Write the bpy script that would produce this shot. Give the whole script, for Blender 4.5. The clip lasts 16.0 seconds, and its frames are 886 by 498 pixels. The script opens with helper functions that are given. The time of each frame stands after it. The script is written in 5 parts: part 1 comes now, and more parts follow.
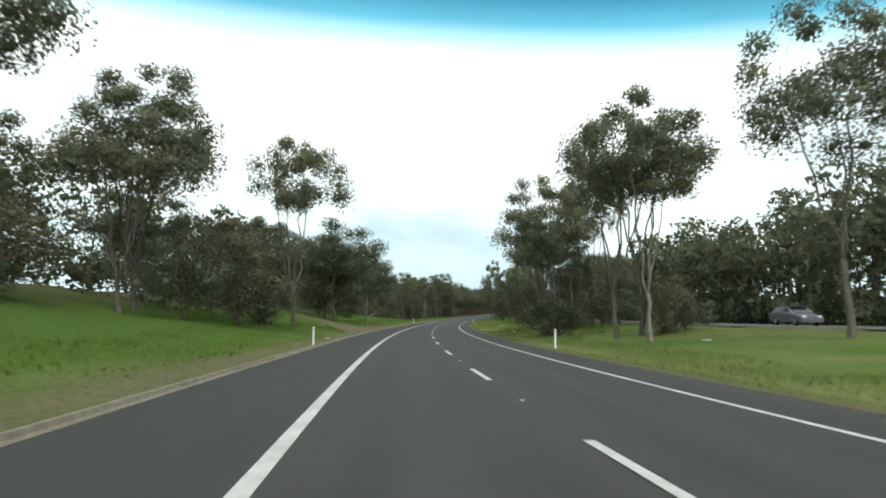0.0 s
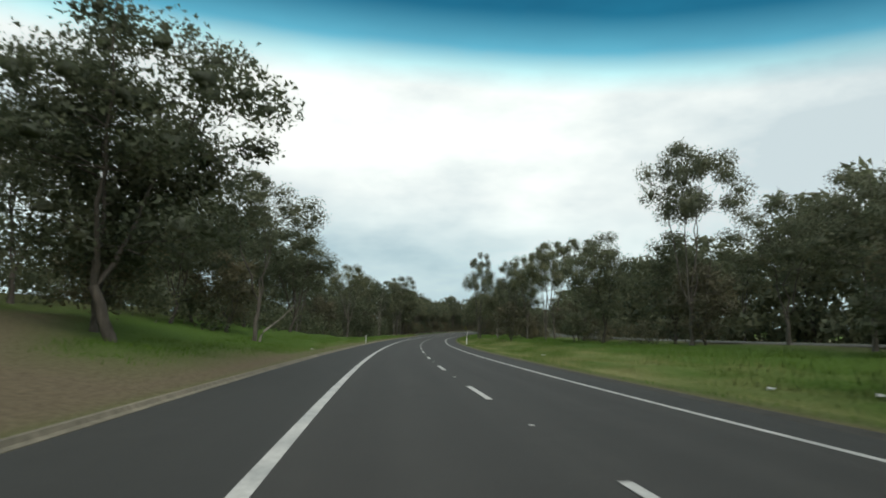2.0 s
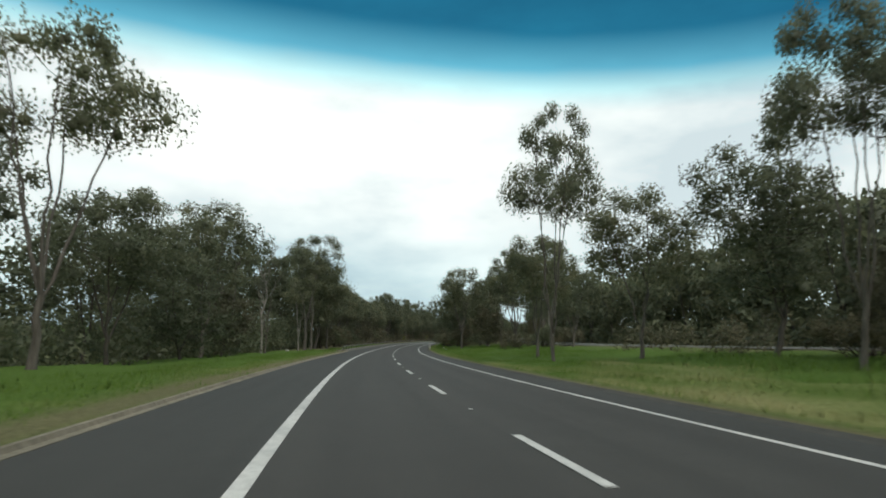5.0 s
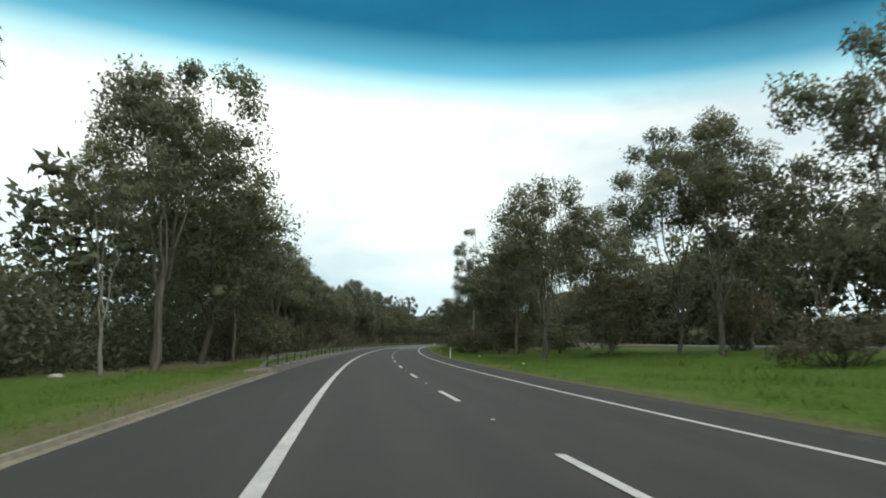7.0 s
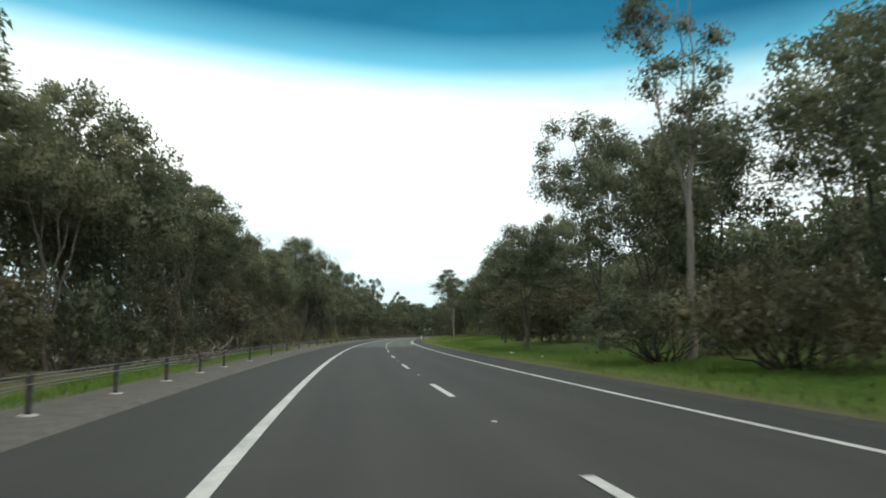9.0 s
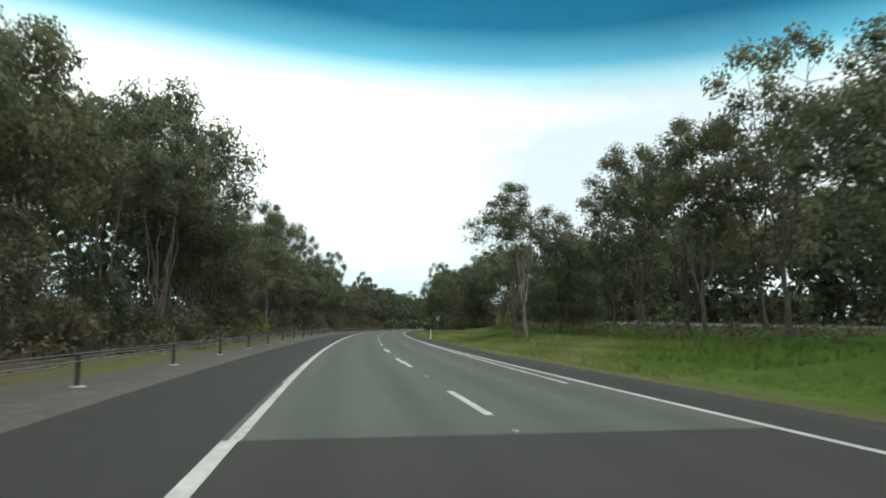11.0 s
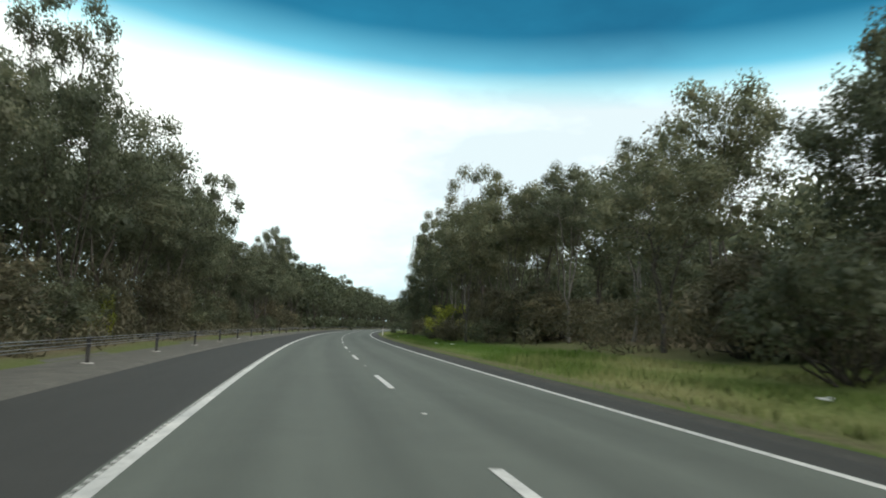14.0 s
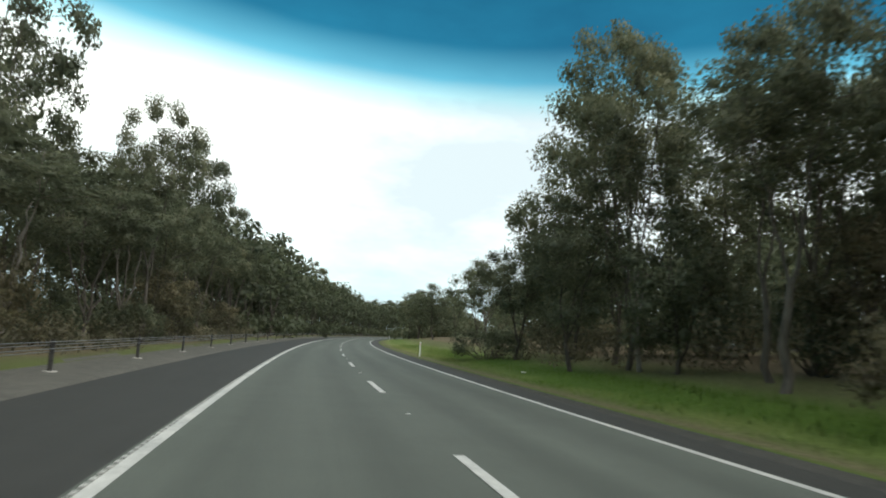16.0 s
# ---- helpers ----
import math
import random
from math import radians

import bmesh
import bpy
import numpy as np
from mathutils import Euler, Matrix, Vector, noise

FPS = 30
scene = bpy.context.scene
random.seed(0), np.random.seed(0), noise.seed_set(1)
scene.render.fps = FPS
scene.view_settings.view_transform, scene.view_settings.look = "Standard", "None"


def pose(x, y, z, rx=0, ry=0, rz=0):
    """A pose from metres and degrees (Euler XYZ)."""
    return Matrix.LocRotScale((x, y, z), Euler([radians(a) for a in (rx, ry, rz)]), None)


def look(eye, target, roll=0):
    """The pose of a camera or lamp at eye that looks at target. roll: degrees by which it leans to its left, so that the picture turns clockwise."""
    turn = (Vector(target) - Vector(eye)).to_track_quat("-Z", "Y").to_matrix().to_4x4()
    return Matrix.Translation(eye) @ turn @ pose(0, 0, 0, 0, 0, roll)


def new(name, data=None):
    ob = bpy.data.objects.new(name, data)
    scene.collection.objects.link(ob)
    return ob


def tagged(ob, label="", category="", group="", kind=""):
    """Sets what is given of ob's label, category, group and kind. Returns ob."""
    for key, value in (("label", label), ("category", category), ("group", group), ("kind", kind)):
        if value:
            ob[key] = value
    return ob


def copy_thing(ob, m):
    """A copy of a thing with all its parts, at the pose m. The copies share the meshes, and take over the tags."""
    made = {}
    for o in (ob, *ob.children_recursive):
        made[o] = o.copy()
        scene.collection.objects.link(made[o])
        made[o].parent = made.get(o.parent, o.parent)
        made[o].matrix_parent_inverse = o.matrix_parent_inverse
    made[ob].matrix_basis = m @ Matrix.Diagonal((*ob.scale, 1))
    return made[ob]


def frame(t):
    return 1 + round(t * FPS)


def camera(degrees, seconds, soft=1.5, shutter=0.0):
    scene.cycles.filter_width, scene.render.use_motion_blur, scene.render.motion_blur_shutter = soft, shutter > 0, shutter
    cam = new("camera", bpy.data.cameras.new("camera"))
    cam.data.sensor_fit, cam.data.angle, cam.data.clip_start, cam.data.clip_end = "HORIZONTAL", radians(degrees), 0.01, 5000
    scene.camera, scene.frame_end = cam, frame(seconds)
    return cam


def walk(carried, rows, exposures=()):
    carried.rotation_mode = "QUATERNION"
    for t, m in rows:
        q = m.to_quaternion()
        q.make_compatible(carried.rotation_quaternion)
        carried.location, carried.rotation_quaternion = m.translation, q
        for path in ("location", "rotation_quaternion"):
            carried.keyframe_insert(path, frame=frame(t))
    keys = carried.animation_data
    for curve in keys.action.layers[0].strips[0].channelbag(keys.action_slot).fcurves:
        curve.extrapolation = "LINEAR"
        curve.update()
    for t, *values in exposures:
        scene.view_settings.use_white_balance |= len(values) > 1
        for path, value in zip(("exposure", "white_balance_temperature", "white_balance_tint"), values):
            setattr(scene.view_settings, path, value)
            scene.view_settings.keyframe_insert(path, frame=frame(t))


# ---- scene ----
# ---- the camera and its drive ----
CAMERA_ROWS = [  # seconds, place in metres, turn in degrees
    (0, 1.193, -10.702, 1.597, 94.971, -0.528, -4.280),
    (0.5, 1.064, 4.218, 1.266, 95.158, -1.261, -5.769),
    (1, 1.174, 19.542, 0.963, 95.791, -1.687, -7.083),
    (1.5, 1.662, 34.818, 0.699, 96.288, -2.058, -8.127),
    (2, 2.456, 50.631, 0.461, 96.551, -1.037, -8.697),
    (2.5, 3.419, 65.536, 0.254, 96.734, -0.510, -9.472),
    (3, 4.533, 80.930, 0.057, 97.098, -0.170, -11.290),
    (3.5, 5.844, 96.158, -0.122, 97.405, -0.525, -12.877),
    (4, 7.421, 112.114, -0.292, 97.524, -0.827, -14.326),
    (4.5, 9.144, 127.278, -0.439, 97.548, -0.688, -15.008),
    (5, 11.029, 142.421, -0.565, 97.604, -0.355, -15.807),
    (5.5, 13.117, 157.537, -0.670, 97.671, 0.041, -16.719),
    (6, 15.444, 172.618, -0.761, 97.728, 0.373, -17.663),
    (6.5, 18.020, 187.659, -0.846, 97.752, 0.513, -18.527),
    (7, 20.903, 203.245, -0.928, 97.951, 0.027, -19.221),
    (7.5, 23.959, 218.192, -0.987, 97.480, -0.210, -20.327),
    (8, 27.378, 233.280, -1.024, 97.676, -0.391, -21.658),
    (8.5, 30.959, 248.282, -1.034, 97.244, 0.793, -22.011),
    (9, 34.802, 263.780, -1.015, 97.313, 0.998, -23.012),
    (9.5, 38.728, 278.691, -0.966, 97.238, 0.881, -24.049),
    (10, 42.910, 293.532, -0.903, 97.058, 0.603, -25.115),
    (10.5, 47.322, 308.310, -0.835, 96.845, 0.270, -26.081),
    (11, 51.933, 323.029, -0.764, 96.666, -0.008, -26.930),
    (11.5, 56.735, 337.685, -0.704, 96.591, -0.125, -27.759),
    (12, 61.831, 352.353, -0.656, 96.308, 0.096, -28.962),
    (12.5, 67.206, 366.867, -0.608, 96.152, -0.191, -30.526),
    (13, 72.515, 380.871, -0.549, 96.021, 0.031, -32.079),
    (13.5, 78.037, 394.772, -0.479, 96.608, -0.733, -33.414),
    (14, 83.727, 408.559, -0.418, 96.807, -1.912, -34.281),
    (14.5, 89.378, 421.880, -0.372, 97.191, -2.967, -34.543),
    (15, 95.306, 435.561, -0.339, 97.193, -2.962, -35.571),
    (15.5, 101.224, 448.677, -0.319, 97.413, -3.327, -36.773),
    (16, 107.477, 461.941, -0.310, 97.603, -3.310, -37.499),
]
cam = camera(66.67, 16.0, soft=1.85, shutter=0.15)
EXPOSURES = [(0, 0.08), (1, -0.18), (2, -0.46), (3.5, -0.58), (4.2, -0.50), (6.3, -0.20), (7, -0.18), (8, 0.0), (9.2, 0.0), (11.5, -0.05), (12.5, 0.0), (14, -0.05), (16, -0.05)]  # seconds, stops
walk(cam, [(t, pose(*row)) for t, *row in CAMERA_ROWS], EXPOSURES)

# ---- sky and sun: pale overcast near the horizon, the windscreen's blue tint painted in above it, cloud again overhead ----
world = bpy.data.worlds.new("overcast_sky")
scene.world = world
world.use_nodes = True
wn, wl = world.node_tree.nodes, world.node_tree.links
wn.clear()


def wnode(kind, **inputs):
    n = wn.new(kind)
    for key, value in inputs.items():
        n.inputs[key].default_value = value
    return n


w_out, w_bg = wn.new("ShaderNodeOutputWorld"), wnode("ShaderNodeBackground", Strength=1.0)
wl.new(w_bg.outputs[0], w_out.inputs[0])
w_geo, w_sep = wn.new("ShaderNodeTexCoord"), wn.new("ShaderNodeSeparateXYZ")
wl.new(w_geo.outputs["Generated"], w_sep.inputs[0])
w_sky = wn.new("ShaderNodeTexSky")
w_sky.sky_type, w_sky.sun_disc = "NISHITA", False
w_sky.sun_elevation, w_sky.sun_rotation = radians(43), radians(170)
w_cloud = wnode("ShaderNodeTexNoise", Scale=2.4, Detail=6.0, Roughness=0.55)
w_map = wn.new("ShaderNodeMapping")
w_map.inputs["Scale"].default_value = (1.0, 1.0, 2.6)
wl.new(w_geo.outputs["Generated"], w_map.inputs[0])
wl.new(w_map.outputs[0], w_cloud.inputs["Vector"])
# height in the sky, made uneven by the cloud noise
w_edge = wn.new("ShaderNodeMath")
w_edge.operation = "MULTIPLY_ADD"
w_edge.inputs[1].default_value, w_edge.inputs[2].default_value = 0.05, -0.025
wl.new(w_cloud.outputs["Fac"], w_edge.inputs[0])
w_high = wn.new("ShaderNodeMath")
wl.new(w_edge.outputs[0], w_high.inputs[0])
# the painted tint band begins lower towards the east, to fit the camera's view
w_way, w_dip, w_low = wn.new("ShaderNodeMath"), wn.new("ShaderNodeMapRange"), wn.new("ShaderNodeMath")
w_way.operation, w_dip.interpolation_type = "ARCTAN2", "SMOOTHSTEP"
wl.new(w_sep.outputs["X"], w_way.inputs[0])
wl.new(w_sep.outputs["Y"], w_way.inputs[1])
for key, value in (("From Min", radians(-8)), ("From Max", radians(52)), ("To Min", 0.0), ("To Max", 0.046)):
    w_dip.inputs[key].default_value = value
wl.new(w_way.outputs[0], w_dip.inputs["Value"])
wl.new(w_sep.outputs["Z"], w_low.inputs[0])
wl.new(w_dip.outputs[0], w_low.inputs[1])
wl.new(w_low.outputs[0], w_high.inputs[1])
w_tint = wn.new("ShaderNodeValToRGB")  # cloud, a windscreen's tint strip painted as deep blue, cloud again overhead
ramp = w_tint.color_ramp
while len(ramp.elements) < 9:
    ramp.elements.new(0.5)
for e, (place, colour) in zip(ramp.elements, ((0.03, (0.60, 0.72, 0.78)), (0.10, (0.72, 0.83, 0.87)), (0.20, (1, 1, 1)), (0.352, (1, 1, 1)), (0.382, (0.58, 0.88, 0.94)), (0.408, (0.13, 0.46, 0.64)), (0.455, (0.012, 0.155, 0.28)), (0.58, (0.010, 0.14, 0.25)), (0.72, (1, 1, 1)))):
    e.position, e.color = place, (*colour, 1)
wl.new(w_high.outputs[0], w_tint.inputs[0])
w_grey = wn.new("ShaderNodeValToRGB")
w_grey.color_ramp.elements[0].position, w_grey.color_ramp.elements[0].color = 0.36, (0.84, 0.98, 1.01, 1)
w_grey.color_ramp.elements[1].position, w_grey.color_ramp.elements[1].color = 0.62, (1.46, 1.52, 1.44, 1)
wl.new(w_cloud.outputs["Fac"], w_grey.inputs[0])
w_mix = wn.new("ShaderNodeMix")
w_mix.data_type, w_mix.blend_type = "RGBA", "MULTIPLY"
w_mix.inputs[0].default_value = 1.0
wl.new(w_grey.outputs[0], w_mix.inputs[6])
wl.new(w_tint.outputs[0], w_mix.inputs[7])
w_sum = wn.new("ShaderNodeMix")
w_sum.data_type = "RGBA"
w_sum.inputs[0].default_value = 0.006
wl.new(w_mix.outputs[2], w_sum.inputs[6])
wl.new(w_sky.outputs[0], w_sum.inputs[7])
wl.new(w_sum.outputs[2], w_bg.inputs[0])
# the cloud overhead is thinner and brighter than that near the horizon
w_top = wn.new("ShaderNodeMapRange")
for key, value in (("From Min", 0.58), ("From Max", 0.8), ("To Min", 1.0), ("To Max", 1.05)):
    w_top.inputs[key].default_value = value
wl.new(w_sep.outputs["Z"], w_top.inputs["Value"])
wl.new(w_top.outputs[0], w_bg.inputs["Strength"])

sun = new("sun", bpy.data.lights.new("sun", "SUN"))
sun.data.energy, sun.data.angle, sun.data.color = 2.0, radians(50), (1.0, 0.98, 0.94)
sun.matrix_world = look((0, 0, 44), (-8, 46, 0))

# ---- the road's line: curvature and slope along it, in steps of 40 m ----
BEND = [0.9716, 0.9938, 1.0235, 1.0713, 0.9034, 0.7293, 1.0395, 0.8924, 0.8624, 1.1585, 0.8041, 0.9947, 0.8087, 0.9597, 0.8969, 0.9603, 1.0742, 1.1496, 1.1967, 1.2273, 1.2477, 1.2615, 1.2712, 1.2786]
SLOPE = [-3.4304, -2.8056, -2.1673, -1.5151, -1.2271, -0.9613, -0.6082, -0.5128, -0.1109, 0.3853, 0.4740, 0.2662, 0.4907, 0.2348, 0.0063, 0.1291, 0.2474, 0.3174, 0.3541, 0.3673, 0.3649, 0.3535, 0.3377, 0.3205]
STATION = np.arange(-80, 860, 40.0)
AXIS_S = np.arange(-1500, 2602, 2.0)
_k = np.interp(AXIS_S, STATION, BEND) / 1000 * ((AXIS_S > -140) & (AXIS_S < 900))
_g = np.interp(AXIS_S, STATION, SLOPE) / 100 * ((AXIS_S > -140) & (AXIS_S < 900))


def _sum(v):
    out = np.concatenate([[0], np.cumsum((v[1:] + v[:-1]) / 2 * 2.0)])
    return out - out[750]


AXIS_T = _sum(_k)
AXIS_X, AXIS_Y, AXIS_Z = _sum(np.sin(AXIS_T)), _sum(np.cos(AXIS_T)), _sum(_g)


def heading(s):
    return float(np.interp(s, AXIS_S, AXIS_T))


def along(s, u):
    """Plan place at s metres along the left edge line and u metres to its right, and the road's height there."""
    s, u = np.asarray(s, float), np.asarray(u, float)
    t = np.interp(s, AXIS_S, AXIS_T)
    return np.interp(s, AXIS_S, AXIS_X) + u * np.cos(t), np.interp(s, AXIS_S, AXIS_Y) - u * np.sin(t), np.interp(s, AXIS_S, AXIS_Z)


def step(a, b, v):
    q = np.clip((np.asarray(v, float) - a) / (b - a), 0, 1)
    return q * q * (3 - 2 * q)


def ground_height(s, u):
    """The ground over the road's level: a bank on the left that runs out, a median that climbs to the other carriageway."""
    s, u = np.asarray(s, float), np.asarray(u, float)
    left = np.maximum(-3.35 - u, 0)
    bank = 1 - step(120, 190, s)
    z = bank * 0.17 * np.minimum(left, 22) + (1 - bank) * (0.03 * np.minimum(left, 8) - 0.05 * np.clip(left - 5, 0, 14))
    z += 0.03 * np.clip(left - 45, 0, 400)
    right = np.maximum(u - 9.0, 0)
    z += np.minimum(right, 17.5) * (0.066 + 0.036 * step(350, 430, s))
    z += 0.012 * np.clip(u - 60, 0, 400)
    off = np.clip(np.minimum(abs(u + 3.2), abs(u - 8.8)) / 3, 0, 1) * (1 - step(236, 240, s) * step(-6.2, -5.3, u))
    flat = 1 - ((u > 26) & (u < 38.5))
    z += flat * off * (0.10 * np.sin(s * 0.31 + u * 0.7) * np.sin(u * 0.53 + 1.3) + 0.05 * np.sin(s * 0.83 - u * 1.1))
    inside = (u > -3.15) & (u < 8.75 - 0.42 * step(335, 365, s))
    return np.where(inside, -0.07, z)


def spot(s, u, dz=0.0):
    x, y, z = along(s, u)
    return Vector((float(x), float(y), float(z + ground_height(s, u) + dz)))


def stand(s, u, turn=0.0, size=(1, 1, 1), dz=0.0, lean=0.0):
    """The pose of a thing that stands on the ground at (s, u), turned from the road's direction."""
    return Matrix.LocRotScale(spot(s, u, dz), Euler((radians(lean), 0, -heading(s) + radians(turn))), Vector(size))


# ---- materials ----
def material(name):
    m = bpy.data.materials.new(name)
    m.use_nodes = True
    return m, m.node_tree.nodes, m.node_tree.links, m.node_tree.nodes["Principled BSDF"]


def noise_node(nodes, links, scale, detail=4.0, rough=0.55, coords="Object", stretch=None):
    t, n = nodes.new("ShaderNodeTexCoord"), nodes.new("ShaderNodeTexNoise")
    n.inputs["Scale"].default_value, n.inputs["Detail"].default_value, n.inputs["Roughness"].default_value = scale, detail, rough
    if stretch:
        mp = nodes.new("ShaderNodeMapping")
        mp.inputs["Scale"].default_value = stretch
        links.new(t.outputs[coords], mp.inputs[0])
        links.new(mp.outputs[0], n.inputs["Vector"])
    else:
        links.new(t.outputs[coords], n.inputs["Vector"])
    return n


def ramp_node(nodes, links, source, *stops):
    r = nodes.new("ShaderNodeValToRGB")
    while len(r.color_ramp.elements) < len(stops):
        r.color_ramp.elements.new(0.5)
    for e, (place, colour) in zip(r.color_ramp.elements, stops):
        e.position, e.color = place, (*colour, 1)
    links.new(source, r.inputs[0])
    return r


def blend(nodes, links, fac, a, b, mode="MIX"):
    m = nodes.new("ShaderNodeMix")
    m.data_type, m.blend_type = "RGBA", mode
    for socket, value in ((m.inputs[0], fac), (m.inputs[6], a), (m.inputs[7], b)):
        if isinstance(value, (int, float)):
            socket.default_value = value
        elif isinstance(value, tuple):
            socket.default_value = (*value, 1)
        else:
            links.new(value, socket)
    return m.outputs[2]


def bump(nodes, links, bsdf, source, strength, distance):
    b = nodes.new("ShaderNodeBump")
    b.inputs["Strength"].default_value, b.inputs["Distance"].default_value = strength, distance
    links.new(source, b.inputs["Height"])
    links.new(b.outputs[0], bsdf.inputs["Normal"])


def surface(name, low, high, scale, rough=0.8, relief=0.3, depth=0.01, metal=0.0, detail=5.0, second=None, stretch=None):
    """A grainy surface between two colours, with a slow second variation over it."""
    m, n, l, b = material(name)
    fine = noise_node(n, l, scale, detail, 0.6, stretch=stretch)
    slow = noise_node(n, l, second or scale * 0.09, 3.0)
    base = ramp_node(n, l, fine.outputs["Fac"], (0.3, low), (0.7, high))
    shade = ramp_node(n, l, slow.outputs["Fac"], (0.3, (0.78, 0.78, 0.78)), (0.7, (1.12, 1.1, 1.08)))
    l.new(blend(n, l, 1.0, base.outputs[0], shade.outputs[0], "MULTIPLY"), b.inputs["Base Color"])
    b.inputs["Roughness"].default_value, b.inputs["Metallic"].default_value = rough, metal
    b.inputs["Specular IOR Level"].default_value = 0.25
    if relief:
        bump(n, l, b, fine.outputs["Fac"], relief, depth)
    return m


def leaf_material(name, dark, light, young):
    m, n, l, b = material(name)
    n.remove(b)
    patch = noise_node(n, l, 0.55, 3.0)
    base = ramp_node(n, l, patch.outputs["Fac"], (0.36, dark), (0.52, light), (0.68, young))
    info = n.new("ShaderNodeObjectInfo")
    tone = ramp_node(n, l, info.outputs["Random"], (0.0, (0.80, 0.84, 0.80)), (0.5, (1.07, 1.08, 1.07)), (1.0, (1.22, 1.19, 1.08)))
    each = n.new("ShaderNodeNewGeometry")
    grain = ramp_node(n, l, each.outputs["Random Per Island"], (0.0, (0.88, 0.89, 0.88)), (1.0, (1.13, 1.13, 1.11)))
    colour = blend(n, l, 1.0, blend(n, l, 1.0, base.outputs[0], tone.outputs[0], "MULTIPLY"), grain.outputs[0], "MULTIPLY")
    diffuse, through_leaf, gloss = n.new("ShaderNodeBsdfDiffuse"), n.new("ShaderNodeBsdfTranslucent"), n.new("ShaderNodeBsdfGlossy")
    gloss.inputs["Roughness"].default_value = 0.55
    mix, mix2 = n.new("ShaderNodeMixShader"), n.new("ShaderNodeMixShader")
    mix.inputs[0].default_value, mix2.inputs[0].default_value = 0.46, 0.03
    l.new(colour, diffuse.inputs[0])
    l.new(colour, through_leaf.inputs[0])
    l.new(diffuse.outputs[0], mix.inputs[1])
    l.new(through_leaf.outputs[0], mix.inputs[2])
    l.new(mix.outputs[0], mix2.inputs[1])
    l.new(gloss.outputs[0], mix2.inputs[2])
    l.new(mix2.outputs[0], n["Material Output"].inputs[0])
    return m


M_LEAF = leaf_material("gum_leaf", (0.100, 0.110, 0.065), (0.147, 0.157, 0.094), (0.201, 0.196, 0.117))
M_LEAF_DARK = leaf_material("dense_leaf", (0.089, 0.100, 0.058), (0.134, 0.146, 0.085), (0.182, 0.182, 0.104))
M_LEAF_YELLOW = leaf_material("wattle_leaf", (0.17, 0.20, 0.025), (0.29, 0.31, 0.04), (0.44, 0.42, 0.07))
M_LEAF_BROWN = leaf_material("dry_scrub_leaf", (0.098, 0.090, 0.054), (0.145, 0.131, 0.078), (0.202, 0.170, 0.100))
M_BARK = surface("gum_bark", (0.075, 0.064, 0.052), (0.18, 0.157, 0.13), 3.0, 0.9, 0.5, 0.03, stretch=(2.0, 2.0, 0.35))
M_BARK_PALE = surface("pale_bark", (0.15, 0.135, 0.11), (0.33, 0.30, 0.26), 2.2, 0.85, 0.4, 0.02, stretch=(2.0, 2.0, 0.3))
M_BARK_DARK = surface("dark_bark", (0.055, 0.048, 0.040), (0.13, 0.112, 0.09), 4.0, 0.95, 0.7, 0.04, stretch=(2.0, 2.0, 0.3))
M_LINE = surface("line_paint", (0.40, 0.395, 0.37), (0.60, 0.595, 0.56), 9.0, 0.6, 0.3, 0.004, second=0.8)
M_LINE_WORN = surface("worn_line_paint", (0.36, 0.36, 0.34), (0.66, 0.66, 0.62), 14.0, 0.7, 0.3, 0.004, second=1.2)
M_CONCRETE = surface("kerb_concrete", (0.13, 0.115, 0.082), (0.26, 0.232, 0.172), 6.0, 0.9, 0.4, 0.008)
M_GRAVEL = surface("verge_gravel", (0.068, 0.065, 0.056), (0.15, 0.143, 0.122), 24.0, 0.95, 0.8, 0.02)
M_GRIT = surface("dark_verge_grit", (0.038, 0.037, 0.033), (0.082, 0.080, 0.069), 26.0, 0.95, 0.8, 0.02)
M_POST = surface("white_plastic", (0.72, 0.72, 0.69), (0.85, 0.85, 0.82), 12.0, 0.5, 0.1, 0.002)
M_RED = surface("red_reflector", (0.40, 0.03, 0.02), (0.55, 0.05, 0.03), 40.0, 0.25, 0.0)
M_STEEL = surface("galvanised_steel", (0.20, 0.205, 0.21), (0.34, 0.345, 0.35), 18.0, 0.5, 0.15, 0.002, metal=0.7)
M_DARKSTEEL = surface("weathered_post_steel", (0.045, 0.043, 0.04), (0.11, 0.105, 0.10), 14.0, 0.65, 0.2, 0.003, metal=0.4)
M_SIGNGREEN = surface("sign_green", (0.018, 0.055, 0.045), (0.028, 0.085, 0.068), 8.0, 0.45, 0.0)
M_VAN = surface("dark_car_paint", (0.020, 0.022, 0.028), (0.03, 0.033, 0.04), 3.0, 0.3, 0.0)
M_CAR = surface("grey_car_paint", (0.11, 0.115, 0.125), (0.14, 0.145, 0.155), 3.0, 0.3, 0.0)
M_WHITE = surface("white_car_paint", (0.62, 0.62, 0.62), (0.72, 0.72, 0.72), 3.0, 0.35, 0.0)
M_TYRE = surface("tyre_rubber", (0.015, 0.015, 0.015), (0.03, 0.03, 0.03), 20.0, 0.85, 0.2, 0.004)
M_RIM = surface("wheel_alloy", (0.35, 0.35, 0.36), (0.5, 0.5, 0.5), 20.0, 0.35, 0.0, metal=0.8)
M_ROCK = surface("pale_rock", (0.26, 0.25, 0.22), (0.50, 0.48, 0.44), 5.0, 0.9, 0.6, 0.03)
M_LITTER = surface("pale_litter", (0.6, 0.6, 0.58), (0.8, 0.8, 0.78), 6.0, 0.7, 0.0)
M_LAMP, _n, _l, _b = material("headlamp_glass")
_b.inputs["Base Color"].default_value, _b.inputs["Roughness"].default_value = (0.75, 0.77, 0.78, 1), 0.12
